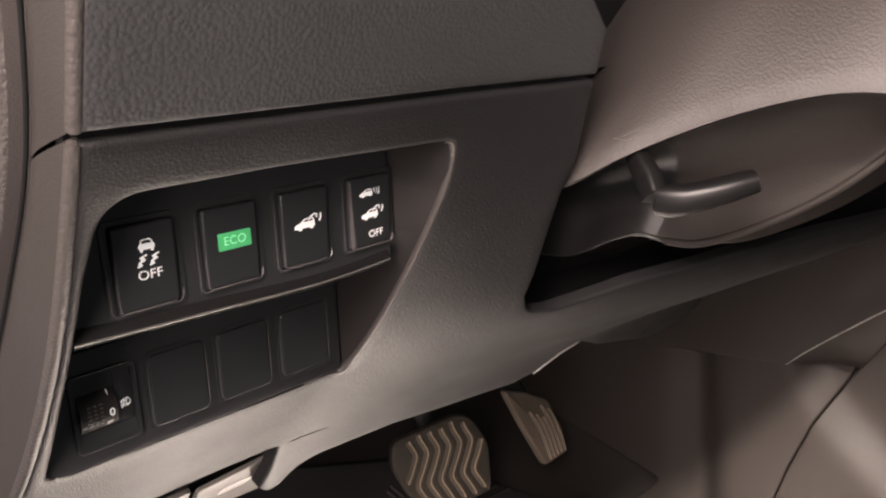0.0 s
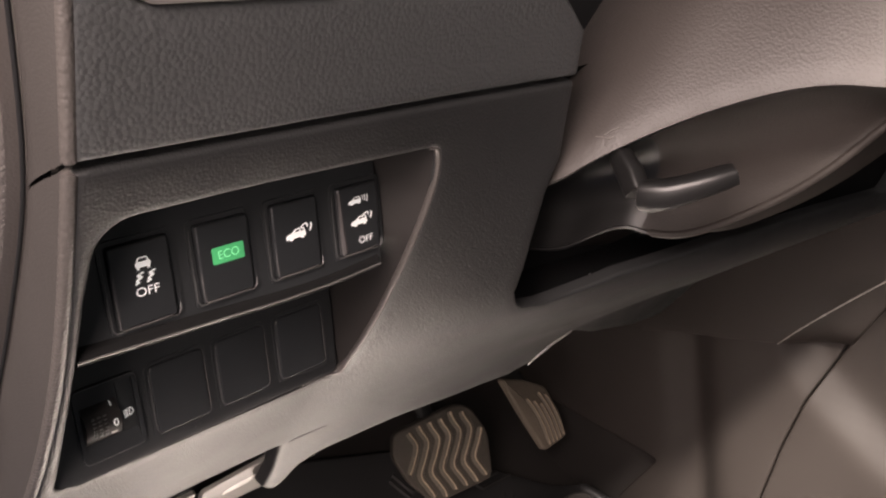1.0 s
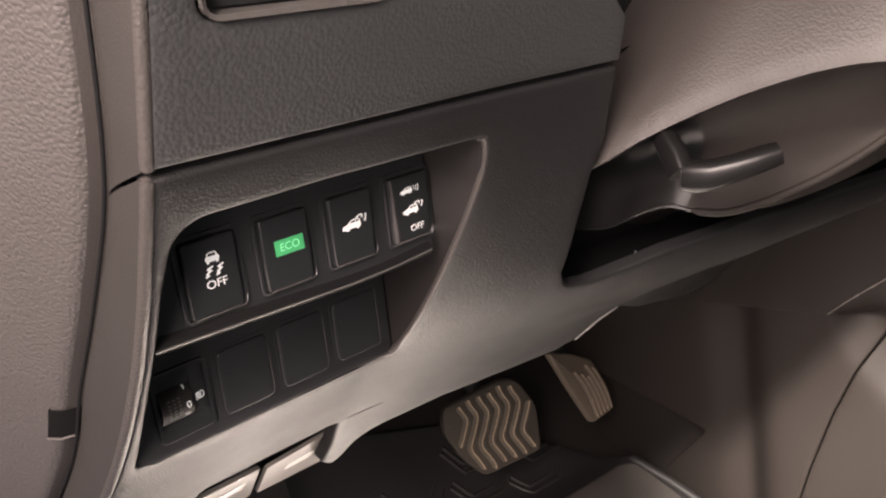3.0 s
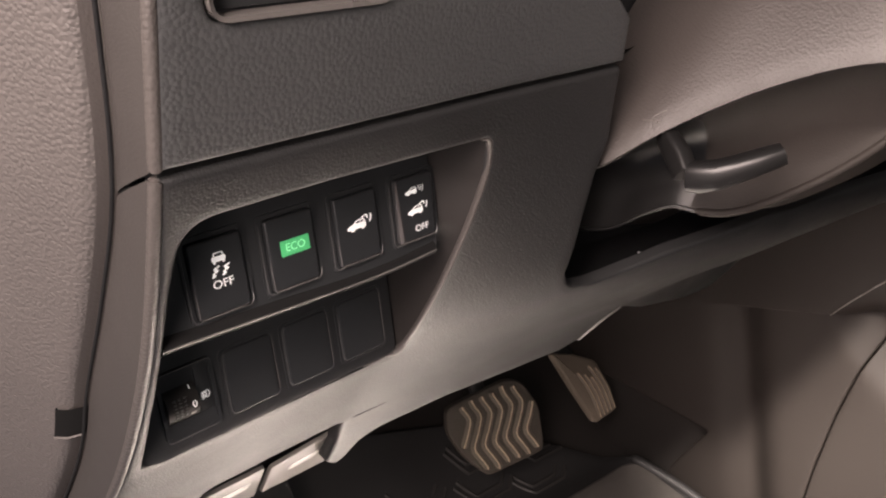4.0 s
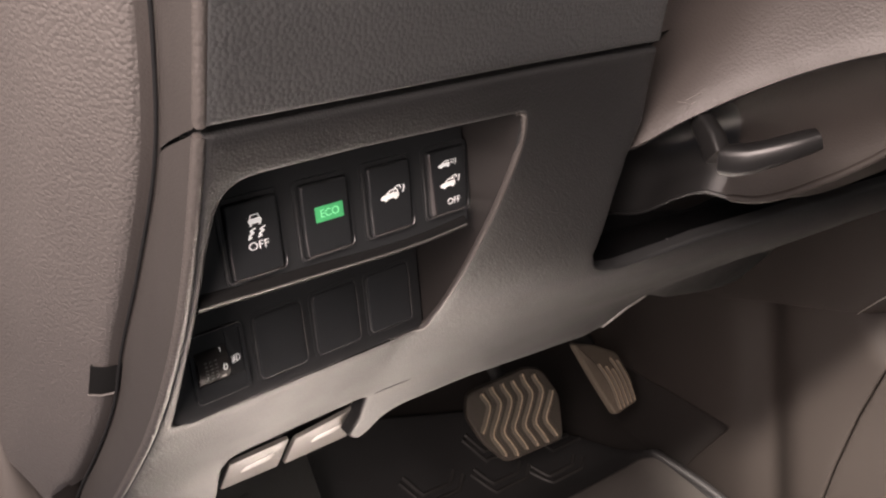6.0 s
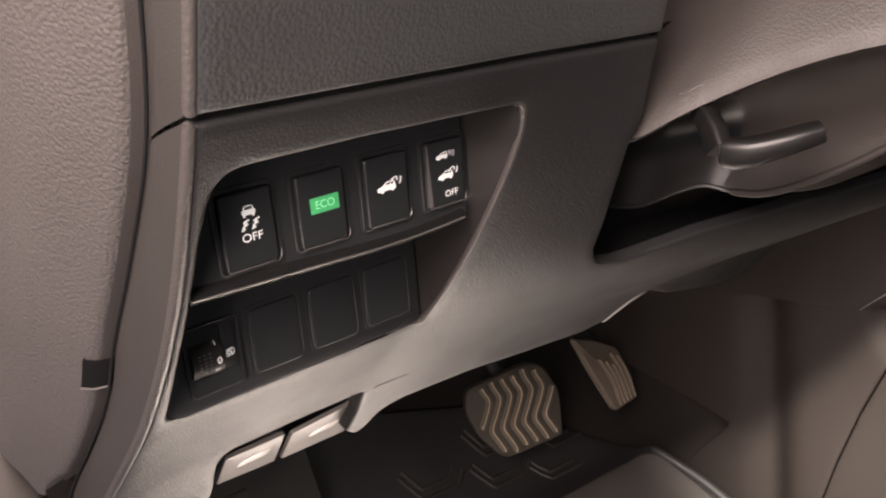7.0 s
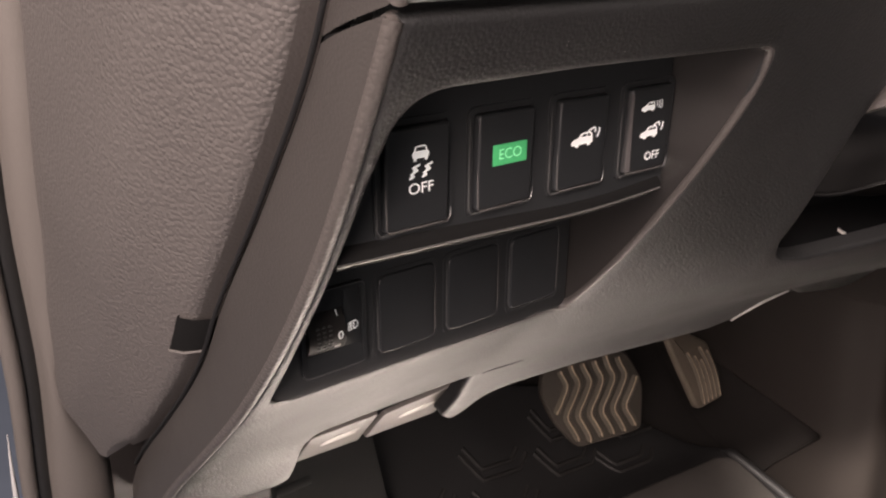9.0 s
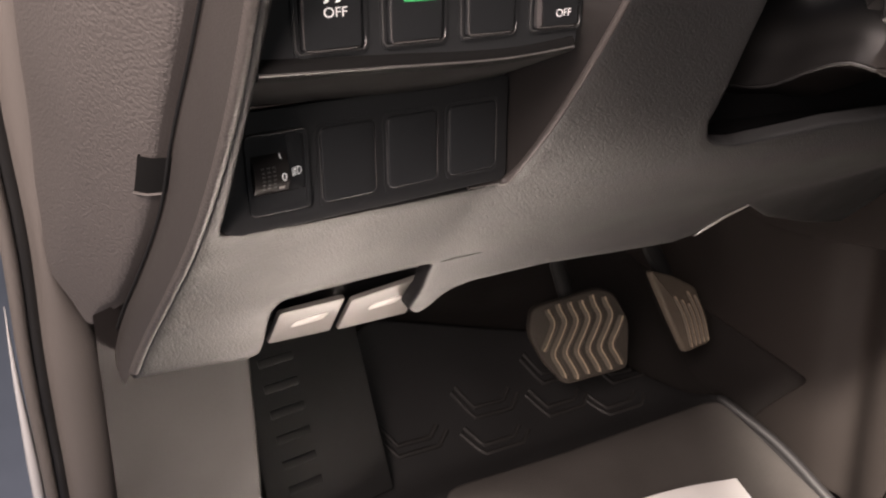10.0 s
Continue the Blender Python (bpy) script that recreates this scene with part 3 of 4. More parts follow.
for u0, u1 in ((0.0259, 0.0503), (0.0558, 0.0803), (0.0862, 0.1118)):
    cover = thing("blank_cover", "plain black blanking cover in an unused switch slot", "blanking cover", LOWER @ Vector(((u0 + u1) / 2, 0, 0)), "blanking covers")
    m = Matrix.Translation(-Vector(cover.location)) @ LOWER @ pose((u0 + u1) / 2, 0.0152, 0)
    part("slot_frame", ringed(oblong(u1 - u0 + 0.0030, 0.0335, 0.0040), oblong(u1 - u0 + 0.0004, 0.0309, 0.0032), m @ pose(0, 0, -0.001), 0.0008), "black", cover)
    part("cover_plate", plate(oblong(u1 - u0 - 0.0006, 0.0300, 0.0030), m @ pose(0, 0, -0.0012), 0.0018, 0.0007, 3), "rocker", cover)
    hw = (u1 - u0) / 2 + 0.0001
    # Tapering pale tubes paint partial glints down both sides of the cover.
    part("worn_glint_edge", tube([m @ Vector(p) for p in ((-hw, 0.0130, 0), (-hw, 0, 0), (-hw, -0.0125, 0), (-hw + 0.0012, -0.0146, 0))], [0.0001, 0.00028, 0.00028, 0.0001], 6), "rim", cover, "thin worn edge drawn as a pale glint")
    part("worn_glint_edge", tube([m @ Vector(p) for p in ((hw, 0.0130, 0), (hw, 0, 0), (hw, -0.0115, 0), (hw - 0.0008, -0.0135, 0), (hw - 0.0026, -0.0148, 0))], [0.0001, 0.00026, 0.0003, 0.00038, 0.0001], 6), "worn", cover, "thin worn edge drawn as a pale glint")

level = thing("headlight_level_switch", "black headlight level thumbwheel reading 0 in a recessed frame", "switch", LOWER @ Vector((0.0082, 0, 0)), "switches in the dash panel")
m = Matrix.Translation(-Vector(level.location)) @ LOWER @ pose(0.0082, 0.0160, 0)
part("bezel", ringed(oblong(0.0250, 0.0312, 0.0026), oblong(0.0214, 0.0276, 0.0014), m @ pose(0, 0, -0.0010), 0.0020), "rocker", level)
part("well", plate(oblong(0.0212, 0.0274, 0.001), m @ pose(0, 0, -0.0012), 0.0008), "black", level)
part("foot_ledge", grid([[m @ Vector((x, y, z)) for x in (-0.0106, -0.003, 0.004, 0.0106)] for y, z in ((-0.0138, 0.0010), (-0.0130, 0.0011), (-0.0092, 0.0002), (-0.0080, -0.0003), (-0.0078, -0.0010))]), "rocker", level, "sloping grey foot of the recess")
part("face_plate", plate(fillet([(0.0042, -0.0076, .0005), (0.0106, -0.0076), (0.0106, 0.0136), (0.0042, 0.0136, .0005)]), m @ pose(0, 0, -0.0020), 0.0022, 0.0004), "rocker", level)
# A pale tube of uneven width paints the broken glint round the bezel.
part("bezel_edge", tube([m @ Vector((*p, 0.0009)) for p in oblong(0.0246, 0.0308, 0.0026, 4) + oblong(0.0246, 0.0308, 0.0026, 4)[:1]], [0.0001 + 0.00018 * (0.5 + 0.5 * math.sin(0.55 * k)) for k in range(21)], 6), "rim", level, "thin worn edge drawn as a pale glint")
wheel = part("thumbwheel", tube([m @ Vector((-0.0104, -0.0002, -0.0068)), m @ Vector((0.0034, -0.0002, -0.0068))], 0.0100, 36), "recess", level)
for k in range(6):
    a = radians(-26 + k * 9)
    for j in range(3):
        part("rib", box((0.0012, 0.0006, 0.0006), m @ pose(-0.0070 + 0.0022 * j, -0.0002 + 0.0100 * math.sin(a), -0.0068 + 0.0100 * math.cos(a), -math.degrees(a), 0, 0), 0.0001), "rim", wheel)
part("index_patch", box((0.0022, 0.0012, 0.0003), m @ pose(0.0004, -0.0054, 0.0018, 28, 0, 0)), "lever", wheel, "small pale index patch")
lettering("0", 0.0043, m @ pose(0.0011, -0.0012, 0.00335), "zero_lettering", "white", level)
lettering("1", 0.0030, m @ pose(0.0008, 0.0064, 0.0012, -38, 0, 0), "one_lettering", "white", level)
lamp_sym = m @ pose(0.0078, -0.0004, 0.0003) @ Matrix.Diagonal((0.85, 0.85, 1, 1))
symbol([arc(0, 0, 0.0018, -90, 90, 0.0004), stroke([(0, 0.0018), (0, -0.0018)], 0.0004)] + [stroke([(-0.0006, y), (-0.0026, y - 0.0006)], 0.0004) for y in (-0.0016, -0.0008, 0.0, 0.0008, 0.0016)], lamp_sym, "lamp_symbol", "white", level)

part("crease", tube([dash(x, z) + Vector((0, -0.0001, 0)) for x, z in ((0.1225, 0.4378), (0.130, 0.4388), (0.1385, 0.4394), (0.1470, 0.4400))], [0.0001, 0.00025, 0.0002, 0.0001], 6), "void", panel, "short dark crease")
part("edge_trim", tube([dash(x, z) + Vector((-0.0006, -0.0002, -0.0004)) for x, z in ((0.3330, 0.4092), (0.340, 0.4165), (0.348, 0.4275), (0.3565, 0.4395))], [0.0006, 0.0010, 0.0010, 0.0005], 8), "lever", panel, "pale end of the lower edge")

# ---- release levers below the panel ----
bay = thing("release_lever_bay", "plastic bay under the dash panel edge holding two levers, black for its shade", "lever bay")
PULLS = Matrix.Translation((0, 0.0783, 0.4195)) @ pose(0, 0, 0, 90 + 24.2, 0, 0)
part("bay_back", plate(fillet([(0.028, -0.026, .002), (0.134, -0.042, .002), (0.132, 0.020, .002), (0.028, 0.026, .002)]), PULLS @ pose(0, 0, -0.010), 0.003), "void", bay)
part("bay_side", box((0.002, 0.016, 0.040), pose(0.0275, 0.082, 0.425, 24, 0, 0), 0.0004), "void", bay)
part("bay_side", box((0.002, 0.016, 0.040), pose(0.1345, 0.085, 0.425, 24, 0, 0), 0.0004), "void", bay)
PULL_SHAPES = (([(0.0340, 0.0005), (0.0738, -0.0035), (0.0773, -0.0487), (0.0358, -0.0392)], "bonnet"),
               ([(0.0795, -0.0100), (0.1290, -0.0050), (0.1345, -0.0600), (0.0824, -0.0515)], "filler flap"))
for corners, word in PULL_SHAPES:
    cx, cy = sum(p[0] for p in corners) / 4, sum(p[1] for p in corners) / 4
    pull = thing("release_lever", "pale grey plastic %s release lever under the dash" % word, "release lever", PULLS @ Vector((cx, 0, 0)), "release levers under the dash")
    m = Matrix.Translation(-Vector(pull.location)) @ PULLS
    loop = fillet([(*p, .0025) for p in corners], 5)
    part("lever_plate", plate(loop, m @ pose(0, 0, -0.0012), 0.0026, 0.0009, 3), "lever", pull)
    # The raised mark is coloured white to paint its highlight.
    part("raised_symbol", plate(fillet([(-0.011, -0.004, .003), (0.009, -0.0045, .003), (0.012, 0.003, .003), (0.004, 0.0042, .002), (-0.009, 0.0035, .003)], 4), m @ pose(cx + 0.001, cy + 0.003, 0.0013, 0, 0, -2), 0.0005, 0.0004, 2), "lever_gloss", pull, "glossy raised symbol coloured white for its highlight")

# ---- upper dash pad ----
pad = thing("upper_dash_pad", "black leather-grained dash pad above the switch panel", "dashboard pad")
left = [(fold_x(z) + 0.0024, z) for z in np.linspace(SEAM + 0.0012, 0.79, 10)]
right_edge = [(0.1975, SEAM + 0.0012), (0.1950, 0.688), (0.181, 0.699), (0.160, 0.713), (0.150, 0.730), (0.150, 0.79)]
bezel_hole = fillet([(-0.0085, 0.760, .004), (0.0595, 0.760, .004), (0.0590, 0.7075, .004), (-0.0030, 0.7075, .006)], 5)
part("pad_skin", sheet(fillet(left + right_edge[::-1], 4), dash, 0.006, [bezel_hole], r=0.0016, thick=0.008), "pad", pad)
rows = []
for f in np.linspace(0, 1, 16):
    za, zb = SEAM + 0.0009 + f * (0.80 - SEAM), 0.6533 + f * (0.80 - 0.6533)
    a, b = dash(fold_x(za), za) + Vector((0.0, 0.0018, 0)), gap_at(zb) + Vector((0.0006, -0.0012, 0))
    rows.append([a.lerp(b, k / 8) - Vector((0.0016 * math.sin(math.pi * k / 8), 0, 0)) for k in range(9)] + [b + Vector((0.006, 0.002, 0))])
part("side_return", grid(rows), "smooth", pad, "smooth grey side return, lightened as the lit side")

bead(SEAM + 0.0022, 0.80, pad)

mirror = thing("mirror_switch_panel", "black switch panel in a grey satin bezel in the dash pad", "switch panel")
bz = fillet([(-0.0080, 0.7595, .004), (0.0588, 0.7595, .004), (0.0583, 0.7080, .004), (-0.0026, 0.7080, .006)], 5)
bi = fillet([(-0.0066, 0.7580, .003), (0.0550, 0.7580, .003), (0.0546, 0.7096, .003), (-0.0014, 0.7096, .004)], 5)
part("bezel", grid([[dash(p.x, p.y) + Vector((0, d, 0)) for p in lp] for lp, d in ((bz, 0.004), (bz, -0.0012), (bi, -0.0008), (bi, 0.004))], closed=True), "bezel", mirror, "grey satin bezel")
for x0, x1 in ((-0.0006, 0.0335), (0.0345, 0.0545)):
    part("key", box((x1 - x0, 0.006, 0.046), pose((x0 + x1) / 2, dash(0, 0.73).y + 0.006, 0.7335, 4, 0, 0), 0.0008), "rocker", mirror)
for x, w in ((0.017, 0.0035), (0.045, 0.005)):
    part("white_bar", box((w, 0.0004, 0.0006), pose(x, dash(0, 0.7165).y + 0.0022, 0.7165, 4, 0, 0)), "white", mirror, "white mark")

# ---- end cap of the dash ----
cap = thing("dash_end_cap", "grey leather-grained plastic end cap on the side of the dash", "dash end cap")
CAPN = Vector((-0.881, -0.456, -0.124)).normalized()
left_y = spline([(0.410, 0.126), (0.43, 0.1275), (0.44, 0.1310), (0.47, 0.1310), (0.50, 0.1340), (0.53, 0.1354), (0.56, 0.1337), (0.59, 0.1328), (0.62, 0.1303), (0.65, 0.1246), (0.70, 0.109), (0.80, 0.090)])


def cap_lift(y, z):
    s = (y - gap_y(z)) / 0.11
    q = max(0.0, (s - 0.30) / 0.5)
    swell = 0.0045 * math.sin(math.pi * min(1, max(0, s))) - 0.024 * (math.sqrt(q * q + 0.02) - math.sqrt(0.02))
    return cap_face(y, z) + CAPN * (0.0020 + swell)


def on_flank(dy, z, out):
    return cap_face(gap_y(z) + dy, z) + CAPN * out


FLANK = 0.0062
cap_rows, flank_rows = [], []
for f in np.linspace(0, 1, 60):
    z = 0.4115 + f * (0.80 - 0.4115)
    y0, y1 = gap_y(z) + FLANK, left_y(z)
    tip = min(1.0, f * 14)
    y0, y1 = 0.1165 + (y0 - 0.1165) * tip, 0.1165 + (y1 - 0.1165) * (0.35 + 0.65 * tip)
    corner = cap_lift(y0, z)
    low = on_flank(0.0006, z, -0.0036) if tip >= 1 else corner.lerp(on_flank(0.0006, z, -0.0036), tip)
    span = min(0.0035, (y1 - y0) * 0.3)
    start, turn = cap_lift(y0 + span, z), corner.lerp(low, 0.30 * tip)
    bend = [start * (1 - s) ** 2 + corner * 2 * s * (1 - s) + turn * s * s for s in np.linspace(1, 0, 8)]
    row = [cap_lift(y0 + span + (y1 - y0 - span) * s, z) for s in np.linspace(0, 1, 22)]
    cap_rows.append(bend[:-1] + row + [row[-1] - CAPN * 0.002, row[-1] - CAPN * 0.012])
    flank_rows.append([turn.lerp(low, s) for s in np.linspace(0, 1, 5)] + [low + Vector((0.004, 0.006, 0))])
cap_rows.insert(0, [p + Vector((0.006, 0.002, 0.001)) for p in cap_rows[0]])
part("cap_shell", grid([row[:21] for row in cap_rows]), "cap", cap)
part("cap_front_band", grid([row[20:] for row in cap_rows]), "cap", cap)
part("gap_line", tube([gap_at(z) + CAPN * 0.0004 for z in np.linspace(0.408, 0.80, 60)], 0.00075, 8), "void", cap, "dark panel gap")
part("cap_flank", grid(flank_rows), "flank", cap, "smooth slanting edge of the cap, coloured darker for shade")
# Dark plate set on the flank in place of a notch's shade.
rows = [[on_flank(d, z, o) for z in np.linspace(0.5215, 0.5405, 5)] for d, o in ((0.0004, -0.0085), (0.0004, -0.0018), (0.0050, 0.0028), (0.0096, 0.0046), (0.0100, -0.004))]
bm = grid(rows)
part("clip", bm, "ledge", cap, "dark plate standing in for a shaded notch in the cap edge")
part("clip_lip", tube([on_flank(0.0008, 0.5212, -0.0012), on_flank(0.0050, 0.5208, 0.0030), on_flank(0.0096, 0.5204, 0.0046)], 0.0006, 8), "capsmooth", cap, "pale lip of the notch")

# near-black backing behind the joints, standing in for their shade
bm = grid([[gap_at(z) + Vector((0.0065, -0.002, 0)), gap_at(z) + Vector((0.0030, 0.004, 0)), gap_at(z) + Vector((0.0035, 0.012, 0))] for z in np.linspace(0.402, 0.80, 30)])
single("dash_carrier", bm, "void", "near-black backing strip behind the dash joints, standing in for shade", "dash carrier", kind="structure")

# ---- steering column cover ----
column = thing("steering_column_cover", "brown-grey leather-grained plastic steering column cover", "column cover")


def shroud(y, z):
    return Vector((0.203 + 0.25 * (-0.021 - y) + 0.56 * (z - 0.617), y, z))


edge = spline([(0.012, 0.600), (-0.019, 0.6165), (-0.033, 0.6320), (-0.049, 0.6475), (-0.0746, 0.6678), (-0.103, 0.6828), (-0.120, 0.6868), (-0.17, 0.690)])
ys = np.linspace(0.045, -0.165, 72)
rows = []
for s in np.linspace(0, 1, 22):
    row = []
    for y in ys:
        z = edge(y) + s * (0.80 - edge(y))
        p = shroud(y, z)
        q = s * 0.30
        p += Vector((0.5 * q * q + 9.0 * max(0.0, y + 0.050) ** 2 * (0.35 + 0.65 * min(1.0, 4 * s)) - 0.0012, 0, -0.12 * q * q))
        if s == 0:
            p += Vector((0.0015, 0, -0.0004))
        row.append(p)
    rows.append(row)
part("cover_side", thicken(grid(rows), 0.003), "column", column)
lip = spline([(0.02, 0.548), (-0.0045, 0.5585), (-0.0157, 0.5702), (-0.029, 0.580), (-0.042, 0.5812), (-0.055, 0.5845), (-0.0794, 0.6036), (-0.1097, 0.6410), (-0.125, 0.669), (-0.17, 0.70)])


def lip_at(y):
    return Vector((0.26 - 0.35 * (y + 0.016), y, lip(y)))


rows = []
for s in np.linspace(0, 1, 16):
    row = []
    for y in ys:
        a, b = shroud(y, edge(y)) + Vector((0.004, 0, -0.001)), lip_at(y)
        p = a.lerp(b, s)
        hollow = math.sin(math.pi * s) ** 0.6 * (0.30 + 0.70 / (1 + math.exp(-(y + 0.090) / 0.020)))
        hollow *= 1 + 1.1 / (1 + math.exp(-(y + 0.035) / 0.022))
        p += Vector((0.018, 0.003, 0.011)) * hollow
        row.append(p)
    rows.append(row)
seam = 28
part("cover_underside", grid([row[seam:] for row in rows]), "under", column, "smooth brown-grey underside, coloured darker for shade")
part("cover_inner", grid([row[:seam + 1] for row in rows]), "gloss", column, "black inner cover beside the lever")
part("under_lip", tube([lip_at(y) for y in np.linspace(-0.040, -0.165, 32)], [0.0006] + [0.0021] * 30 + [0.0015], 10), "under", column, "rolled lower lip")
part("inner_lip", tube([lip_at(y) for y in np.linspace(0.016, -0.041, 12)], 0.0011, 10), "gloss", column, "black lower edge")
rows = [[lip_at(y) + Vector((0.004, 0, 0.001)) for y in ys], [lip_at(y) + Vector((0.05, 0, -0.012)) for y in ys], [lip_at(y) + Vector((0.16, 0, -0.005)) for y in ys]]
part("cover_floor", grid(rows), "console", column)
pocket_edge = spline([(0.200, 0.540), (0.213, 0.5352), (0.2304, 0.534), (0.2783, 0.5475), (0.3565, 0.5575), (0.46, 0.556), (0.575, 0.5526), (0.64, 0.590)])
# Lined almost black to put the pocket's shade into its colour.
part("pocket_lining", grid([[dash(x, pocket_edge(x)) + Vector((0, d, h)) for x in np.linspace(0.200, 0.64, 36)] for h, d in ((0.12, 0.03), (0.06, 0.085), (-0.045, 0.080), (-0.045, 0.050), (-0.016, 0.020), (-0.003, 0.007))]), "void", column, "pocket below the column, coloured black for its shade")
chip = single("paper_scrap", box((0.004, 0.008, 0.0005), pose(0.320, 0.008, 0.5105, 12, 5, 25), 0.0001), "paper", "small pale scrap lying in the dash pocket", "scrap")
tilt_lever = thing("tilt_lever", "black plastic steering tilt lever with a worn shiny edge", "lever", (0.223, -0.045, 0.632))
off = -Vector(tilt_lever.location)
part("lever_arm", bar([off + Vector(p) for p in ((0.2500, -0.0180, 0.6440), (0.2320, -0.0290, 0.6345), (0.2250, -0.0380, 0.6310), (0.2210, -0.0478, 0.6262), (0.2180, -0.0540, 0.6215))], [(0.0036, 0.0042), (0.0038, 0.0048), (0.0042, 0.0056), (0.0046, 0.0062), (0.0042, 0.0058)], power=4.5), "gloss", tilt_lever)
part("lever_grip", bar([off + Vector(p) for p in ((0.2187, -0.0549, 0.6204), (0.2189, -0.0558, 0.6206), (0.2198, -0.0603, 0.6220), (0.2230, -0.0665, 0.6248), (0.2271, -0.0732, 0.6295), (0.2315, -0.0794, 0.6342), (0.2355, -0.0834, 0.6373), (0.2386, -0.0865, 0.6396), (0.2390, -0.0869, 0.6399))], [(0.0044, 0.0050), (0.0056, 0.0066), (0.0062, 0.0074), (0.0064, 0.0068), (0.0062, 0.0060), (0.0060, 0.0054), (0.0056, 0.0050), (0.0050, 0.0044), (0.0030, 0.0026)], power=3.0), "gloss", tilt_lever)

# ---- footwell ----
brake = thing("brake_pedal", "worn dusty rubber brake pedal pad with wavy ribs", "pedal", (0.43, 0.165, 0.16))
bx = (Vector((0.478, 0.184, 0.206)) - Vector((0.388, 0.216, 0.192))).normalized()
by = (Vector((0.478, 0.184, 0.206)) - Vector((0.468, 0.140, 0.136))).normalized()
bz_ = bx.cross(by).normalized()
by = bz_.cross(bx)
PADM = Matrix((bx, by, bz_)).transposed().to_4x4()
PADM.translation = Vector((0.4300, 0.1780, 0.1640))
inv = PADM.inverted()
world_loop = [(0.3828, 0.2168, 0.1896), (0.4536, 0.1968, 0.2082), (0.4690, 0.1873, 0.2040), (0.4800, 0.1649, 0.1784), (0.4705, 0.1395, 0.1360), (0.4027, 0.1598, 0.1208), (0.3845, 0.1833, 0.1425), (0.3756, 0.2046, 0.1673)]
loop = [(*(inv @ Vector(p))[:2], 0.009) for p in world_loop]
pm = Matrix.Translation(-Vector(brake.location)) @ PADM
rubber = part("pad", plate(fillet(loop, 5), pm @ pose(0, 0, -0.009), 0.009, 0.003, 3), "pedal", brake)
flat = [Vector(p) for p in fillet(loop, 5)]
zigzag = spline([(0.052, 0.001), (0.034, 0.003), (0.020, 0.0080), (0.004, 0.001), (-0.014, -0.0080), (-0.026, -0.003), (-0.038, 0.0015), (-0.05, 0.001)])
for k in range(-4, 5):
    path = []
    for j in range(25):
        v = -0.047 + 0.094 * j / 24
        u = k * 0.0128 + zigzag(v)
        if inside(Vector((u, v)), [p * 0.93 for p in flat]):
            path.append((u, v))
    if len(path) > 9:
        part("rib", ridge(path, 0.0046, 0.0028, pm), "flank_rubber", rubber, "broad moulded rib")
        part("rib_crest", ridge(path, 0.0011, 0.0007, pm @ pose(0, 0, 0.0025)), "ridge", rubber, "dusty tan crest of a rib")
part("arm", tube([Vector(p) + off2 for off2 in [-Vector(brake.location)] for p in ((0.430, 0.190, 0.165), (0.425, 0.235, 0.22), (0.415, 0.27, 0.33), (0.41, 0.29, 0.48))], 0.010, 10, squash=0.6), "steel", brake)

gas = thing("accelerator_pedal", "worn dusty rubber accelerator pedal with lengthwise ribs", "pedal", (0.575, 0.15, 0.15))
ga = [(0.5610, 0.1335, 0.1270), (0.6035, 0.1335, 0.1275), (0.6035, 0.150, 0.153), (0.590, 0.1713, 0.1854), (0.556, 0.1830, 0.2035), (0.522, 0.1910, 0.2150), (0.5410, 0.161, 0.1696)]
GM = Matrix.Translation((0.574, 0.134, 0.128)) @ pose(0, 0, 0, 57, 0, 0)
gi = GM.inverted()
loop = [((gi @ Vector(p)).x, (gi @ Vector(p)).y, 0.007) for p in ga]
gm = Matrix.Translation(-Vector(gas.location)) @ GM
gp = part("pad", plate(fillet(loop, 5), gm @ pose(0, 0, -0.008), 0.008, 0.003, 3), "tan_pedal", gas)
for k in range(5):
    u0 = -0.003 + k * 0.0070
    path = [(u0 - 0.10 * v - 4.8 * max(0, v - 0.02) ** 2, v) for v in np.linspace(0.003, 0.068 - 0.007 * (k % 3), 12)]
    part("rib", ridge(path, 0.0030, 0.0022, gm), "tan_pedal", gp, "broad moulded rib")
    part("rib_crest", ridge(path, 0.0009, 0.0007, gm @ pose(0, 0, 0.0019)), "ridge", gp, "dusty tan crest of a rib")
part("arm", tube([Vector(p) - Vector(gas.location) for p in ((0.555, 0.19, 0.195), (0.53, 0.215, 0.24), (0.515, 0.25, 0.32), (0.51, 0.28, 0.45))], 0.011, 10, squash=0.6), "steel", gas)

# floor and firewall
floor_y = spline([(-1.2, 0.018), (0.10, 0.020), (0.18, 0.026), (0.26, 0.070), (0.34, 0.14), (0.42, 0.22), (0.50, 0.34), (0.56, 0.52), (0.58, 0.75)])
single("floor", grid([[Vector((x, y, floor_y(y) - 0.012)) for x in np.linspace(0.0, 0.70, 20)] for y in list(np.linspace(-1.1, 0.1, 12)) + list(np.linspace(0.12, 0.58, 24))]), "carpet", "dark grey carpet on the footwell floor and toe board", "carpet", kind="structure")

mat = thing("floor_mat", "black rubber floor mat with chevron tread and raised rim", "floor mat", (0.40, 0.05, 0.02))
mo = -Vector(mat.location)


def mat_top(x, y):
    rim = max(0.0, (x - 0.585) / 0.06)
    hump = 0.010 * min(1, rim) ** 1.5 * (1 if y < 0.10 else max(0, 1 - (y - 0.10) / 0.05))
    step_y = 0.122 + 0.12 * max(0.0, 0.60 - x)
    near = 0.022 / (1 + math.exp((y - step_y) / 0.009))
    return Vector((x, y, floor_y(y) + 0.006 + hump + near))


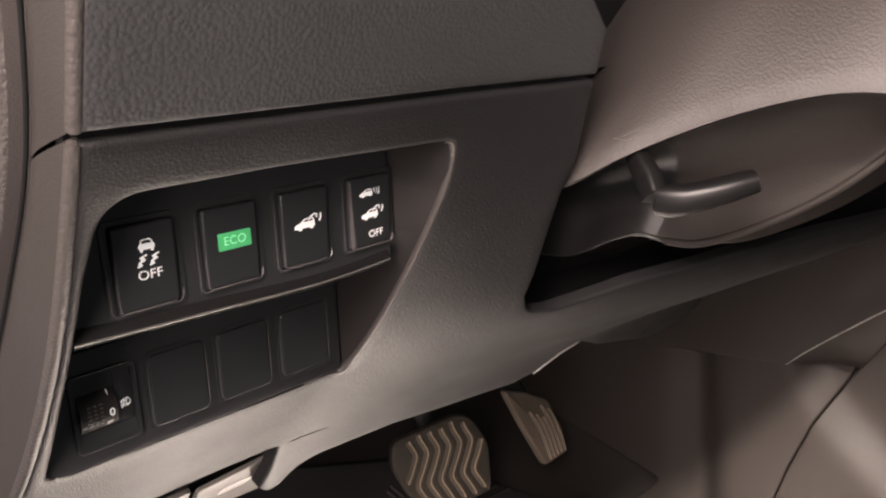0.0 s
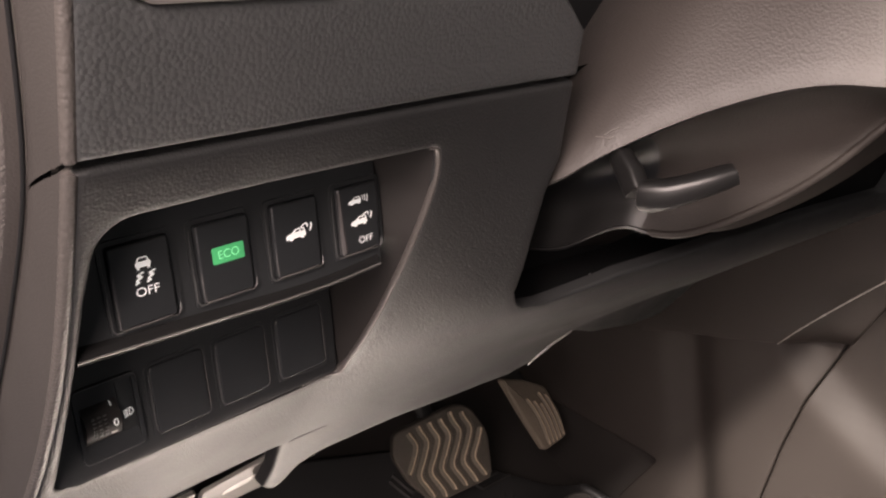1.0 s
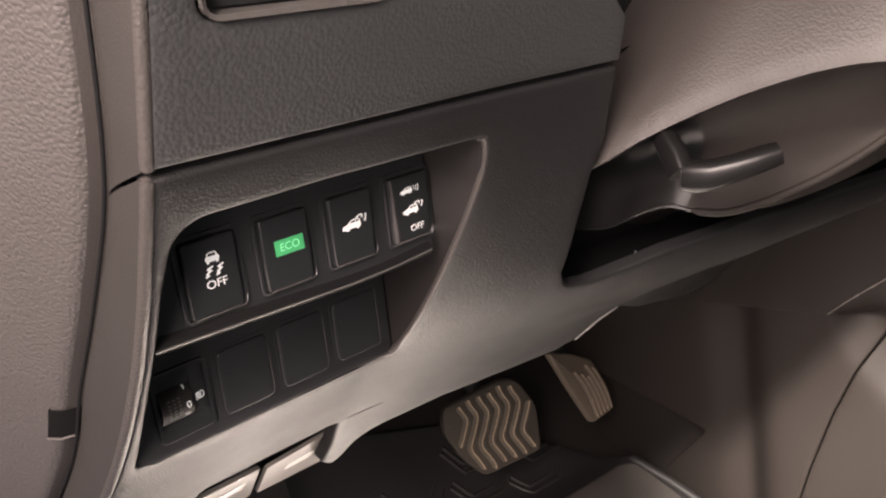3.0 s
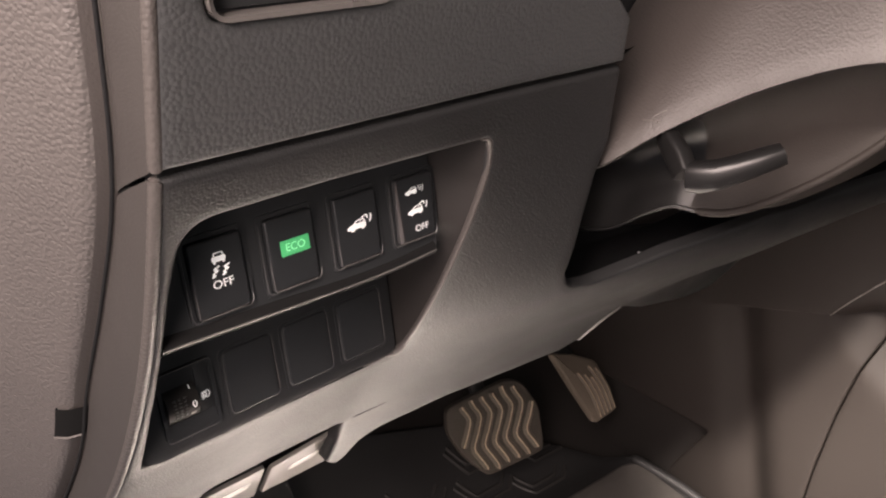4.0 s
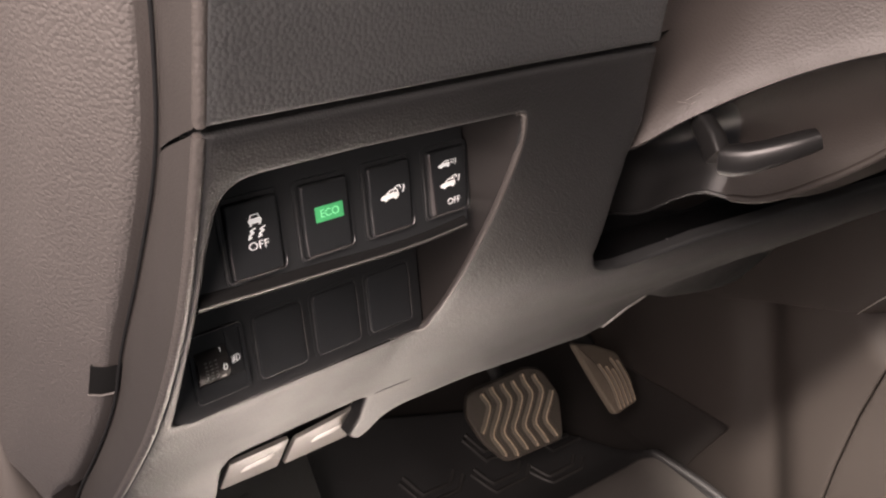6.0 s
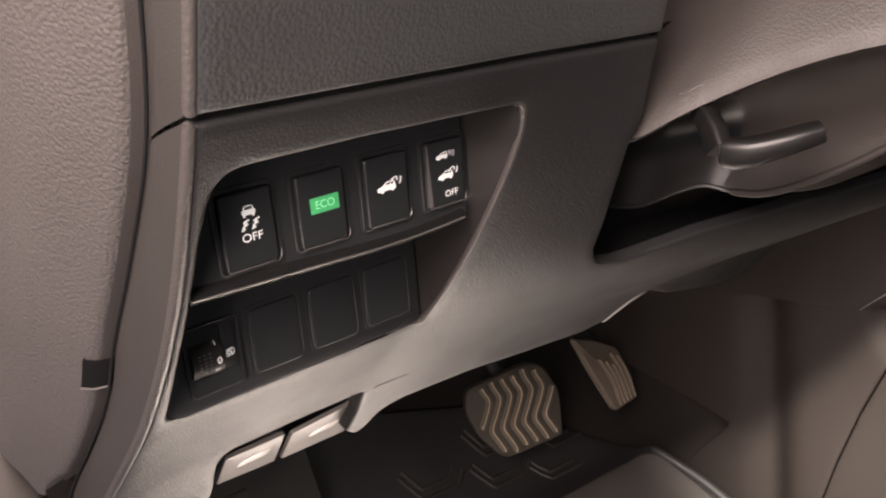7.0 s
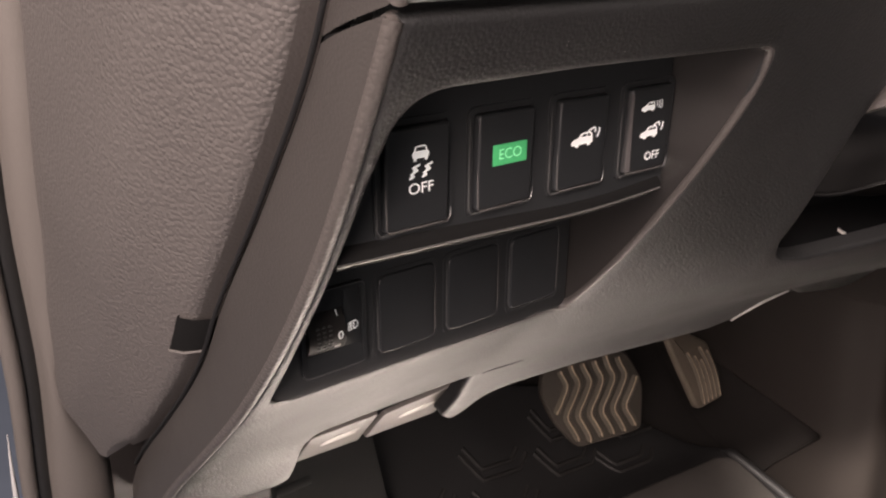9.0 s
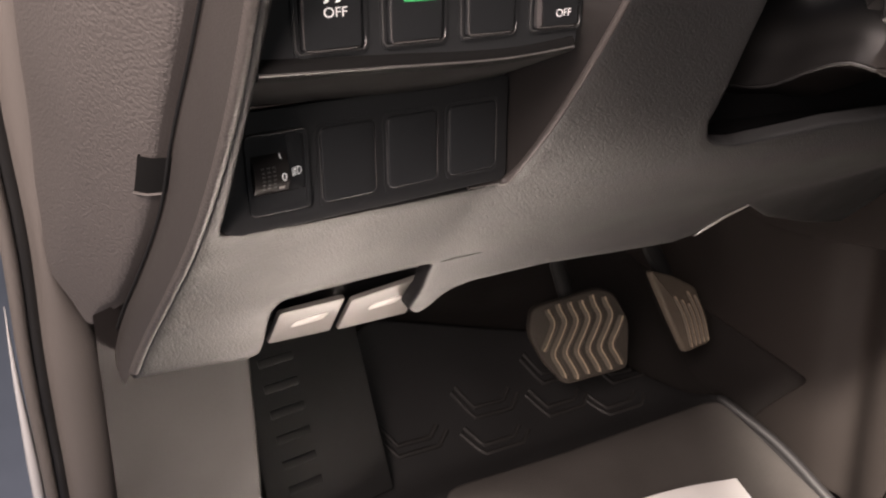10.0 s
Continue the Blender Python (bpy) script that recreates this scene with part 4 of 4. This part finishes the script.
mat_loop = fillet([(0.20, -0.45, .05), (0.625, -0.45, .05), (0.632, -0.06, .05), (0.642, 0.02, .05), (0.633, 0.090, .03), (0.630, 0.125, .02), (0.605, 0.17, .03), (0.50, 0.26, .03), (0.24, 0.33, .04), (0.17, 0.20, .04)], 6)
part("mat_sheet", sheet([p for p in mat_loop], lambda x, y: mat_top(x, y) + mo, 0.014, r=0.003, thick=0.008, back=(0, 0, -1)), "rubber", mat)
part("heel_pad", sheet(fillet([(0.24, -0.40, .02), (0.612, -0.40, .02), (0.624, 0.055, .02), (0.622, 0.098, .015), (0.608, 0.1115, .01), (0.515, 0.121, .02), (0.40, 0.1315, .02), (0.25, 0.153, .03)], 6), lambda x, y: mat_top(x, y) + mo + Vector((0, 0, 0.0025)), 0.012, r=0.0022, thick=0.006, back=(0, 0, -1), wide=2.5), "heel", mat, "raised dusty heel area")
rimline = [mat_top(p.x, p.y) + mo + Vector((-0.006, 0, -0.0015)) for p in resample(mat_loop, 0.012) if p.x > 0.58 and -0.4 < p.y < 0.115]
part("rim", tube(rimline, [0.0065 * min(1, 0.25 + 0.25 * min(k, len(rimline) - 1 - k)) for k in range(len(rimline))], 16), "rubber", mat, "raised rolled rim")
CHEVRON = [(-0.016, 0.030), (0.0, 0.0), (0.048, -0.005), (0.064, 0.006)]
centres = [(0.602, 0.176)] + [(0.502, 0.158), (0.332, 0.176)] + [(0.536 - 0.106 * c, 0.191 - 0.005 * c) for c in range(2)] + [(0.545 - 0.102 * c, 0.226 - 0.006 * c) for c in range(4)]
for cx, cy in centres:
    for dx, dy, s in ((0.0, 0.0, 1.0), (0.004, 0.0095, 0.80)):
        pts = [Vector((cx + dx + s * x, cy + dy + s * y)) for x, y in CHEVRON]
        run = [pts[0].lerp(pts[1], k / 4) for k in range(4)] + [pts[1].lerp(pts[2], k / 5) for k in range(5)] + [pts[2].lerp(pts[3], k / 2) for k in range(3)]
        run = [p for p in run if p.x < 0.625 - max(0, p.y - 0.15) * 1.1]
        if len(run) > 3:
            part("tread_chevron", tube([mat_top(p.x, p.y) + mo + Vector((0, 0, -0.0008)) for p in run], 0.0030, 10), "tread", mat)

single("paper_sheet", sheet([(0.03, -0.36), (0.47, -0.43), (0.5517, 0.0163), (0.4487, 0.0403), (0.0900, 0.1240)], lambda x, y: mat_top(x, y) + Vector((0, 0, 0.008 + 0.004 * math.sin(x * 30))), 0.012, r=0.0002, thick=0.0004, back=(0, 0, -1)), "paper", "bright white paper sheet lying on the floor mat", "paper")

rest = thing("foot_rest", "dark ribbed foot rest beside the footwell wall", "foot rest", (0.13, 0.24, 0.12))
ro = -Vector(rest.location)
slope = math.degrees(math.atan(1 / 0.8))
RM = Matrix.Translation((0.135, 0.238, 0.122)) @ pose(0, 0, 0, slope, 0, 0)
part("rest_plate", box((0.125, 0.20, 0.012), Matrix.Translation(ro) @ RM @ pose(0.018, 0, -0.006), 0.004), "seal", rest)
for k in range(8):
    part("rib", box((0.034, 0.008, 0.002), Matrix.Translation(ro) @ RM @ pose(-0.006, -0.085 + k * 0.024, -0.0002), 0.001), "seal", rest)

# ---- centre console ----
console = thing("centre_console", "grey plastic centre console side with a curved panel gap", "centre console")


stripe = spline([(-0.20, 0.258), (-0.146, 0.277), (-0.084, 0.306), (-0.040, 0.341), (0.0, 0.380)])


def soft_step(d, k=0.005):
    return k * math.log1p(math.exp(min(60.0, d / k)))


def con(y, z):
    """The console side: a sloping shoulder that runs down and back, and a soft upright valley in front of it."""
    d = z - stripe(y)
    shoulder = 0.85 * (soft_step(d) - soft_step(d - 0.034))
    f = y - (0.018 + 0.38 * (z - 0.21))
    valley = 0.016 * math.exp(-(f / 0.024) ** 2) + 0.006 / (1 + math.exp(-f / 0.014))
    return Vector((0.652 + shoulder + valley, y, z))


gapc = [(-0.118, 0.45), (-0.1074, 0.4269), (-0.0895, 0.3684), (-0.0800, 0.300), (-0.0775, 0.240), (-0.0795, 0.170), (-0.0835, 0.117), (-0.090, 0.02)]
part("side_panel", sheet(fillet([(0.075, 0.02), (0.066, 0.057, 0.01), (0.039, 0.130, 0.008), (0.163, 0.118, 0.02), (0.42, 0.100), (0.42, 0.240), (0.138, 0.266, 0.03), (0.063, 0.309, 0.03), (-0.033, 0.3552), (-0.060, 0.378), (-0.086, 0.385)] + [(y + 0.0008, z) for y, z in gapc if z < 0.37], 5), con, 0.007, r=0.002, thick=0.01, back=(1, 0, 0)), "console", console)
part("rear_panel", sheet([(y - 0.0008, z) for y, z in gapc] + [(-0.50, 0.02), (-0.50, 0.45)], con, 0.009, r=0.002, thick=0.01, back=(1, 0, 0)), "console", console)
upper_low = spline([(-0.12, 0.3790), (-0.0935, 0.3690), (-0.034, 0.3472), (0.063, 0.3012), (0.138, 0.2585), (0.42, 0.2425), (0.60, 0.25)])


def upper_at(y, z):
    """The upper console side, whose lower corner curls in to meet the shoulder."""
    curl = 0.028 * min(1.0, max(0.0, (-y - 0.036) / 0.035)) * math.exp(-max(0.0, z - upper_low(y)) / 0.018)
    return Vector((0.6485 + curl + 0.010 / (1 + math.exp(-(y - 0.05) / 0.02)), y, z))


part("upper_side", sheet([(-0.034, 0.3472), (0.063, 0.3012), (0.138, 0.2585), (0.42, 0.2425), (0.60, 0.25), (0.60, 0.62), (-0.11, 0.62), (-0.1200, 0.47), (-0.109, 0.430), (-0.0935, 0.3690)], upper_at, 0.010, r=0.002, thick=0.01, back=(1, 0, 0)), "console", console)
part("tunnel_carpet", grid([[Vector((0.674, y, z)) for y in np.linspace(-0.02, 0.60, 14)] for z in np.linspace(0.0, 0.26, 8)]), "carpet", console, "dark carpet on the tunnel side")
part("pale_edge", tube([upper_at(y, z) + Vector((-0.0005, 0, 0)) for y, z in ((-0.0365, 0.3480), (-0.047, 0.3680), (-0.060, 0.3905), (-0.079, 0.4220), (-0.10, 0.455))], [0.0003, 0.0006, 0.0007, 0.0007, 0.0006], 8), "lever", console, "pale thin panel edge")
single("tunnel_wall", box((0.02, 1.9, 0.75), pose(0.70, -0.35, 0.36)), "void", "dark tunnel wall behind the console", "tunnel wall", kind="structure")

# ---- pillar, seal and sill ----
pillar = thing("pillar_trim", "beige-grey plastic lower pillar trim beside the dash", "pillar trim")
rx = spline([(0.15, -0.046), (0.2373, -0.0424), (0.3321, -0.0410), (0.39, -0.0432), (0.43, -0.0555), (0.517, -0.0590), (0.58, -0.0590), (0.80, -0.054)])
lx = spline([(0.15, -0.070), (0.2535, -0.0681), (0.376, -0.0670), (0.442, -0.0645), (0.53, -0.0655), (0.588, -0.0635), (0.80, -0.060)])
rows = []
for z in np.linspace(0.05, 0.80, 40):
    a, b = lx(z), rx(z) + 0.012 * min(1.0, max(0.0, (z - 0.45) / 0.04))
    rows.append([Vector((a - 0.002, 0.150, z))] + [Vector((a + (b - a) * s, 0.140 - 0.006 * math.sin(math.pi * s) ** 0.6, z)) for s in np.linspace(0, 1, 8)] + [Vector((b + 0.001, 0.152, z))])
part("trim_face", grid(rows), "pillar", pillar)
seal = thing("door_seal", "black and beige rubber door seal along the pillar", "door seal")
part("seal_groove", tube([Vector((lx(z) - 0.0045, 0.150, z)) for z in np.linspace(0.05, 0.80, 30)], 0.0052, 10), "seal", seal)
part("seal_bulb", tube([Vector((lx(z) - 0.0105 - 0.004 * (z < 0)  , 0.146, z)) for z in np.linspace(0.05, 0.80, 30)], 0.0036, 10), "pillar", seal, "beige seal bulb")
sill = thing("door_frame", "white painted car body flange outside the door seal", "car body")
part("body_flange", tube([Vector((lx(z) - 0.0150 - 0.010 * max(0, 0.42 - z), 0.157, z)) for z in np.linspace(0.05, 0.40, 24)], [0.0036 * min(1.0, 0.06 + (23 - k) / 9) for k in range(24)], 10), "paint", sill)

hinge = part("hinge_plate", plate(oblong(0.018, 0.060, 0.004), pose(-0.084, 0.191, 0.447, 90, 0, 0), 0.004, 0.001), "steel", sill, "dark steel hinge plate")
for h in (0.458, 0.437):
    bm = plate([(0.0052 * math.cos(radians(60 * k)), 0.0052 * math.sin(radians(60 * k))) for k in range(6)], pose(-0.084, 0.187, h, 90, 0, 0), 0.0062, 0.0012)
    bmesh.ops.create_cone(bm, cap_ends=True, segments=24, radius1=0.0076, radius2=0.0072, depth=0.0014, matrix=pose(-0.084, 0.1862, h, 90, 0, 0))
    part("bolt_head", bm, "chrome", hinge, "shiny hexagonal bolt head with a washer")

kick = thing("kick_panel", "grey plastic kick panel below the dash end", "kick panel")
kx = spline([(0.05, 0.052), (0.2322, 0.0435), (0.3649, 0.0329), (0.45, 0.026)])
rows = []
for z in np.linspace(0.03, 0.43, 24):
    b = kx(z)
    rows.append([Vector((-0.050 + (b + 0.050) * s, 0.100 + 0.004 * s * s - 0.012 * (1 - s) ** 2 + 0.012 , z)) for s in np.linspace(0, 1, 10)] + [Vector((b + 0.0020, 0.1180, z)), Vector((b + 0.003, 0.125, z)), Vector((b + 0.004, 0.40, z))])
part("kick_face", grid([row[:12] for row in rows]), "kick", kick)
part("kick_return", grid([row[11:] for row in rows]), "console", kick, "dark return into the footwell")

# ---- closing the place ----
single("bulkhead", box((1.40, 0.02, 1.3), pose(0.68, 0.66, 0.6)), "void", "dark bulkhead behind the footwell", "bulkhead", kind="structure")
single("dash_cavity", box((0.60, 0.02, 0.36), pose(0.37, 0.20, 0.66)), "void", "near-black plate standing in for the dark behind the dash panel", "dash cavity", kind="structure")
single("ground", box((30, 30, 0.1), pose(0, 0, -0.42)), "ground", "blue-grey painted hall floor beside the car", "floor", kind="structure")

# ---- dust and scratches ----
SCRATCHES = [[(-0.0262, 0.6385), (-0.0300, 0.6395), (-0.0338, 0.6398)], [(-0.0300, 0.6405), (-0.0322, 0.6432), (-0.0350, 0.6455)], [(-0.0330, 0.6400), (-0.0345, 0.6412)]]
bm = bmesh.new()
rng = random.Random(4)
spots = [dash(0.001, 0.687), dash(0.011, 0.683), dash(0.0300, 0.6560), dash(0.052, 0.652), LOWER @ Vector((0.0420, -0.0030, 0.0)), LOWER @ Vector((0.0445, -0.0026, 0.0)), dash(0.004, 0.4850), dash(-0.012, 0.470)]
spots += [dash(rng.uniform(-0.01, 0.16), rng.uniform(0.652, 0.70)) for k in range(5)] + [dash(rng.uniform(-0.02, 0.20), rng.uniform(0.43, 0.50)) for k in range(5)]
for p in spots:
    r = rng.uniform(0.00008, 0.00018)
    bmesh.ops.create_icosphere(bm, subdivisions=1, radius=r, matrix=Matrix.Translation(p + Vector((0, -r * 0.4, 0))))
single("dust_specks", bm, "pillar", "pale dust specks on the black dash plastic", "dust", kind="stuff")


def on_shroud(y, z):
    return shroud(y, z) + Vector((9.0 * max(0.0, y + 0.050) ** 2 * (0.35 + 2.6 * max(0.0, (z - edge(y)) / (0.80 - edge(y)))) - 0.0016, 0, 0))


bm = bmesh.new()
for path in SCRATCHES:
    t = tube([on_shroud(y, z) for y, z in path], 0.00022, 5)
    me = bpy.data.meshes.new("scratch")
    t.to_mesh(me)
    t.free()
    bm.from_mesh(me)
    bpy.data.meshes.remove(me)
part("scratches", bm, "pillar", column, "pale scuff scratches")
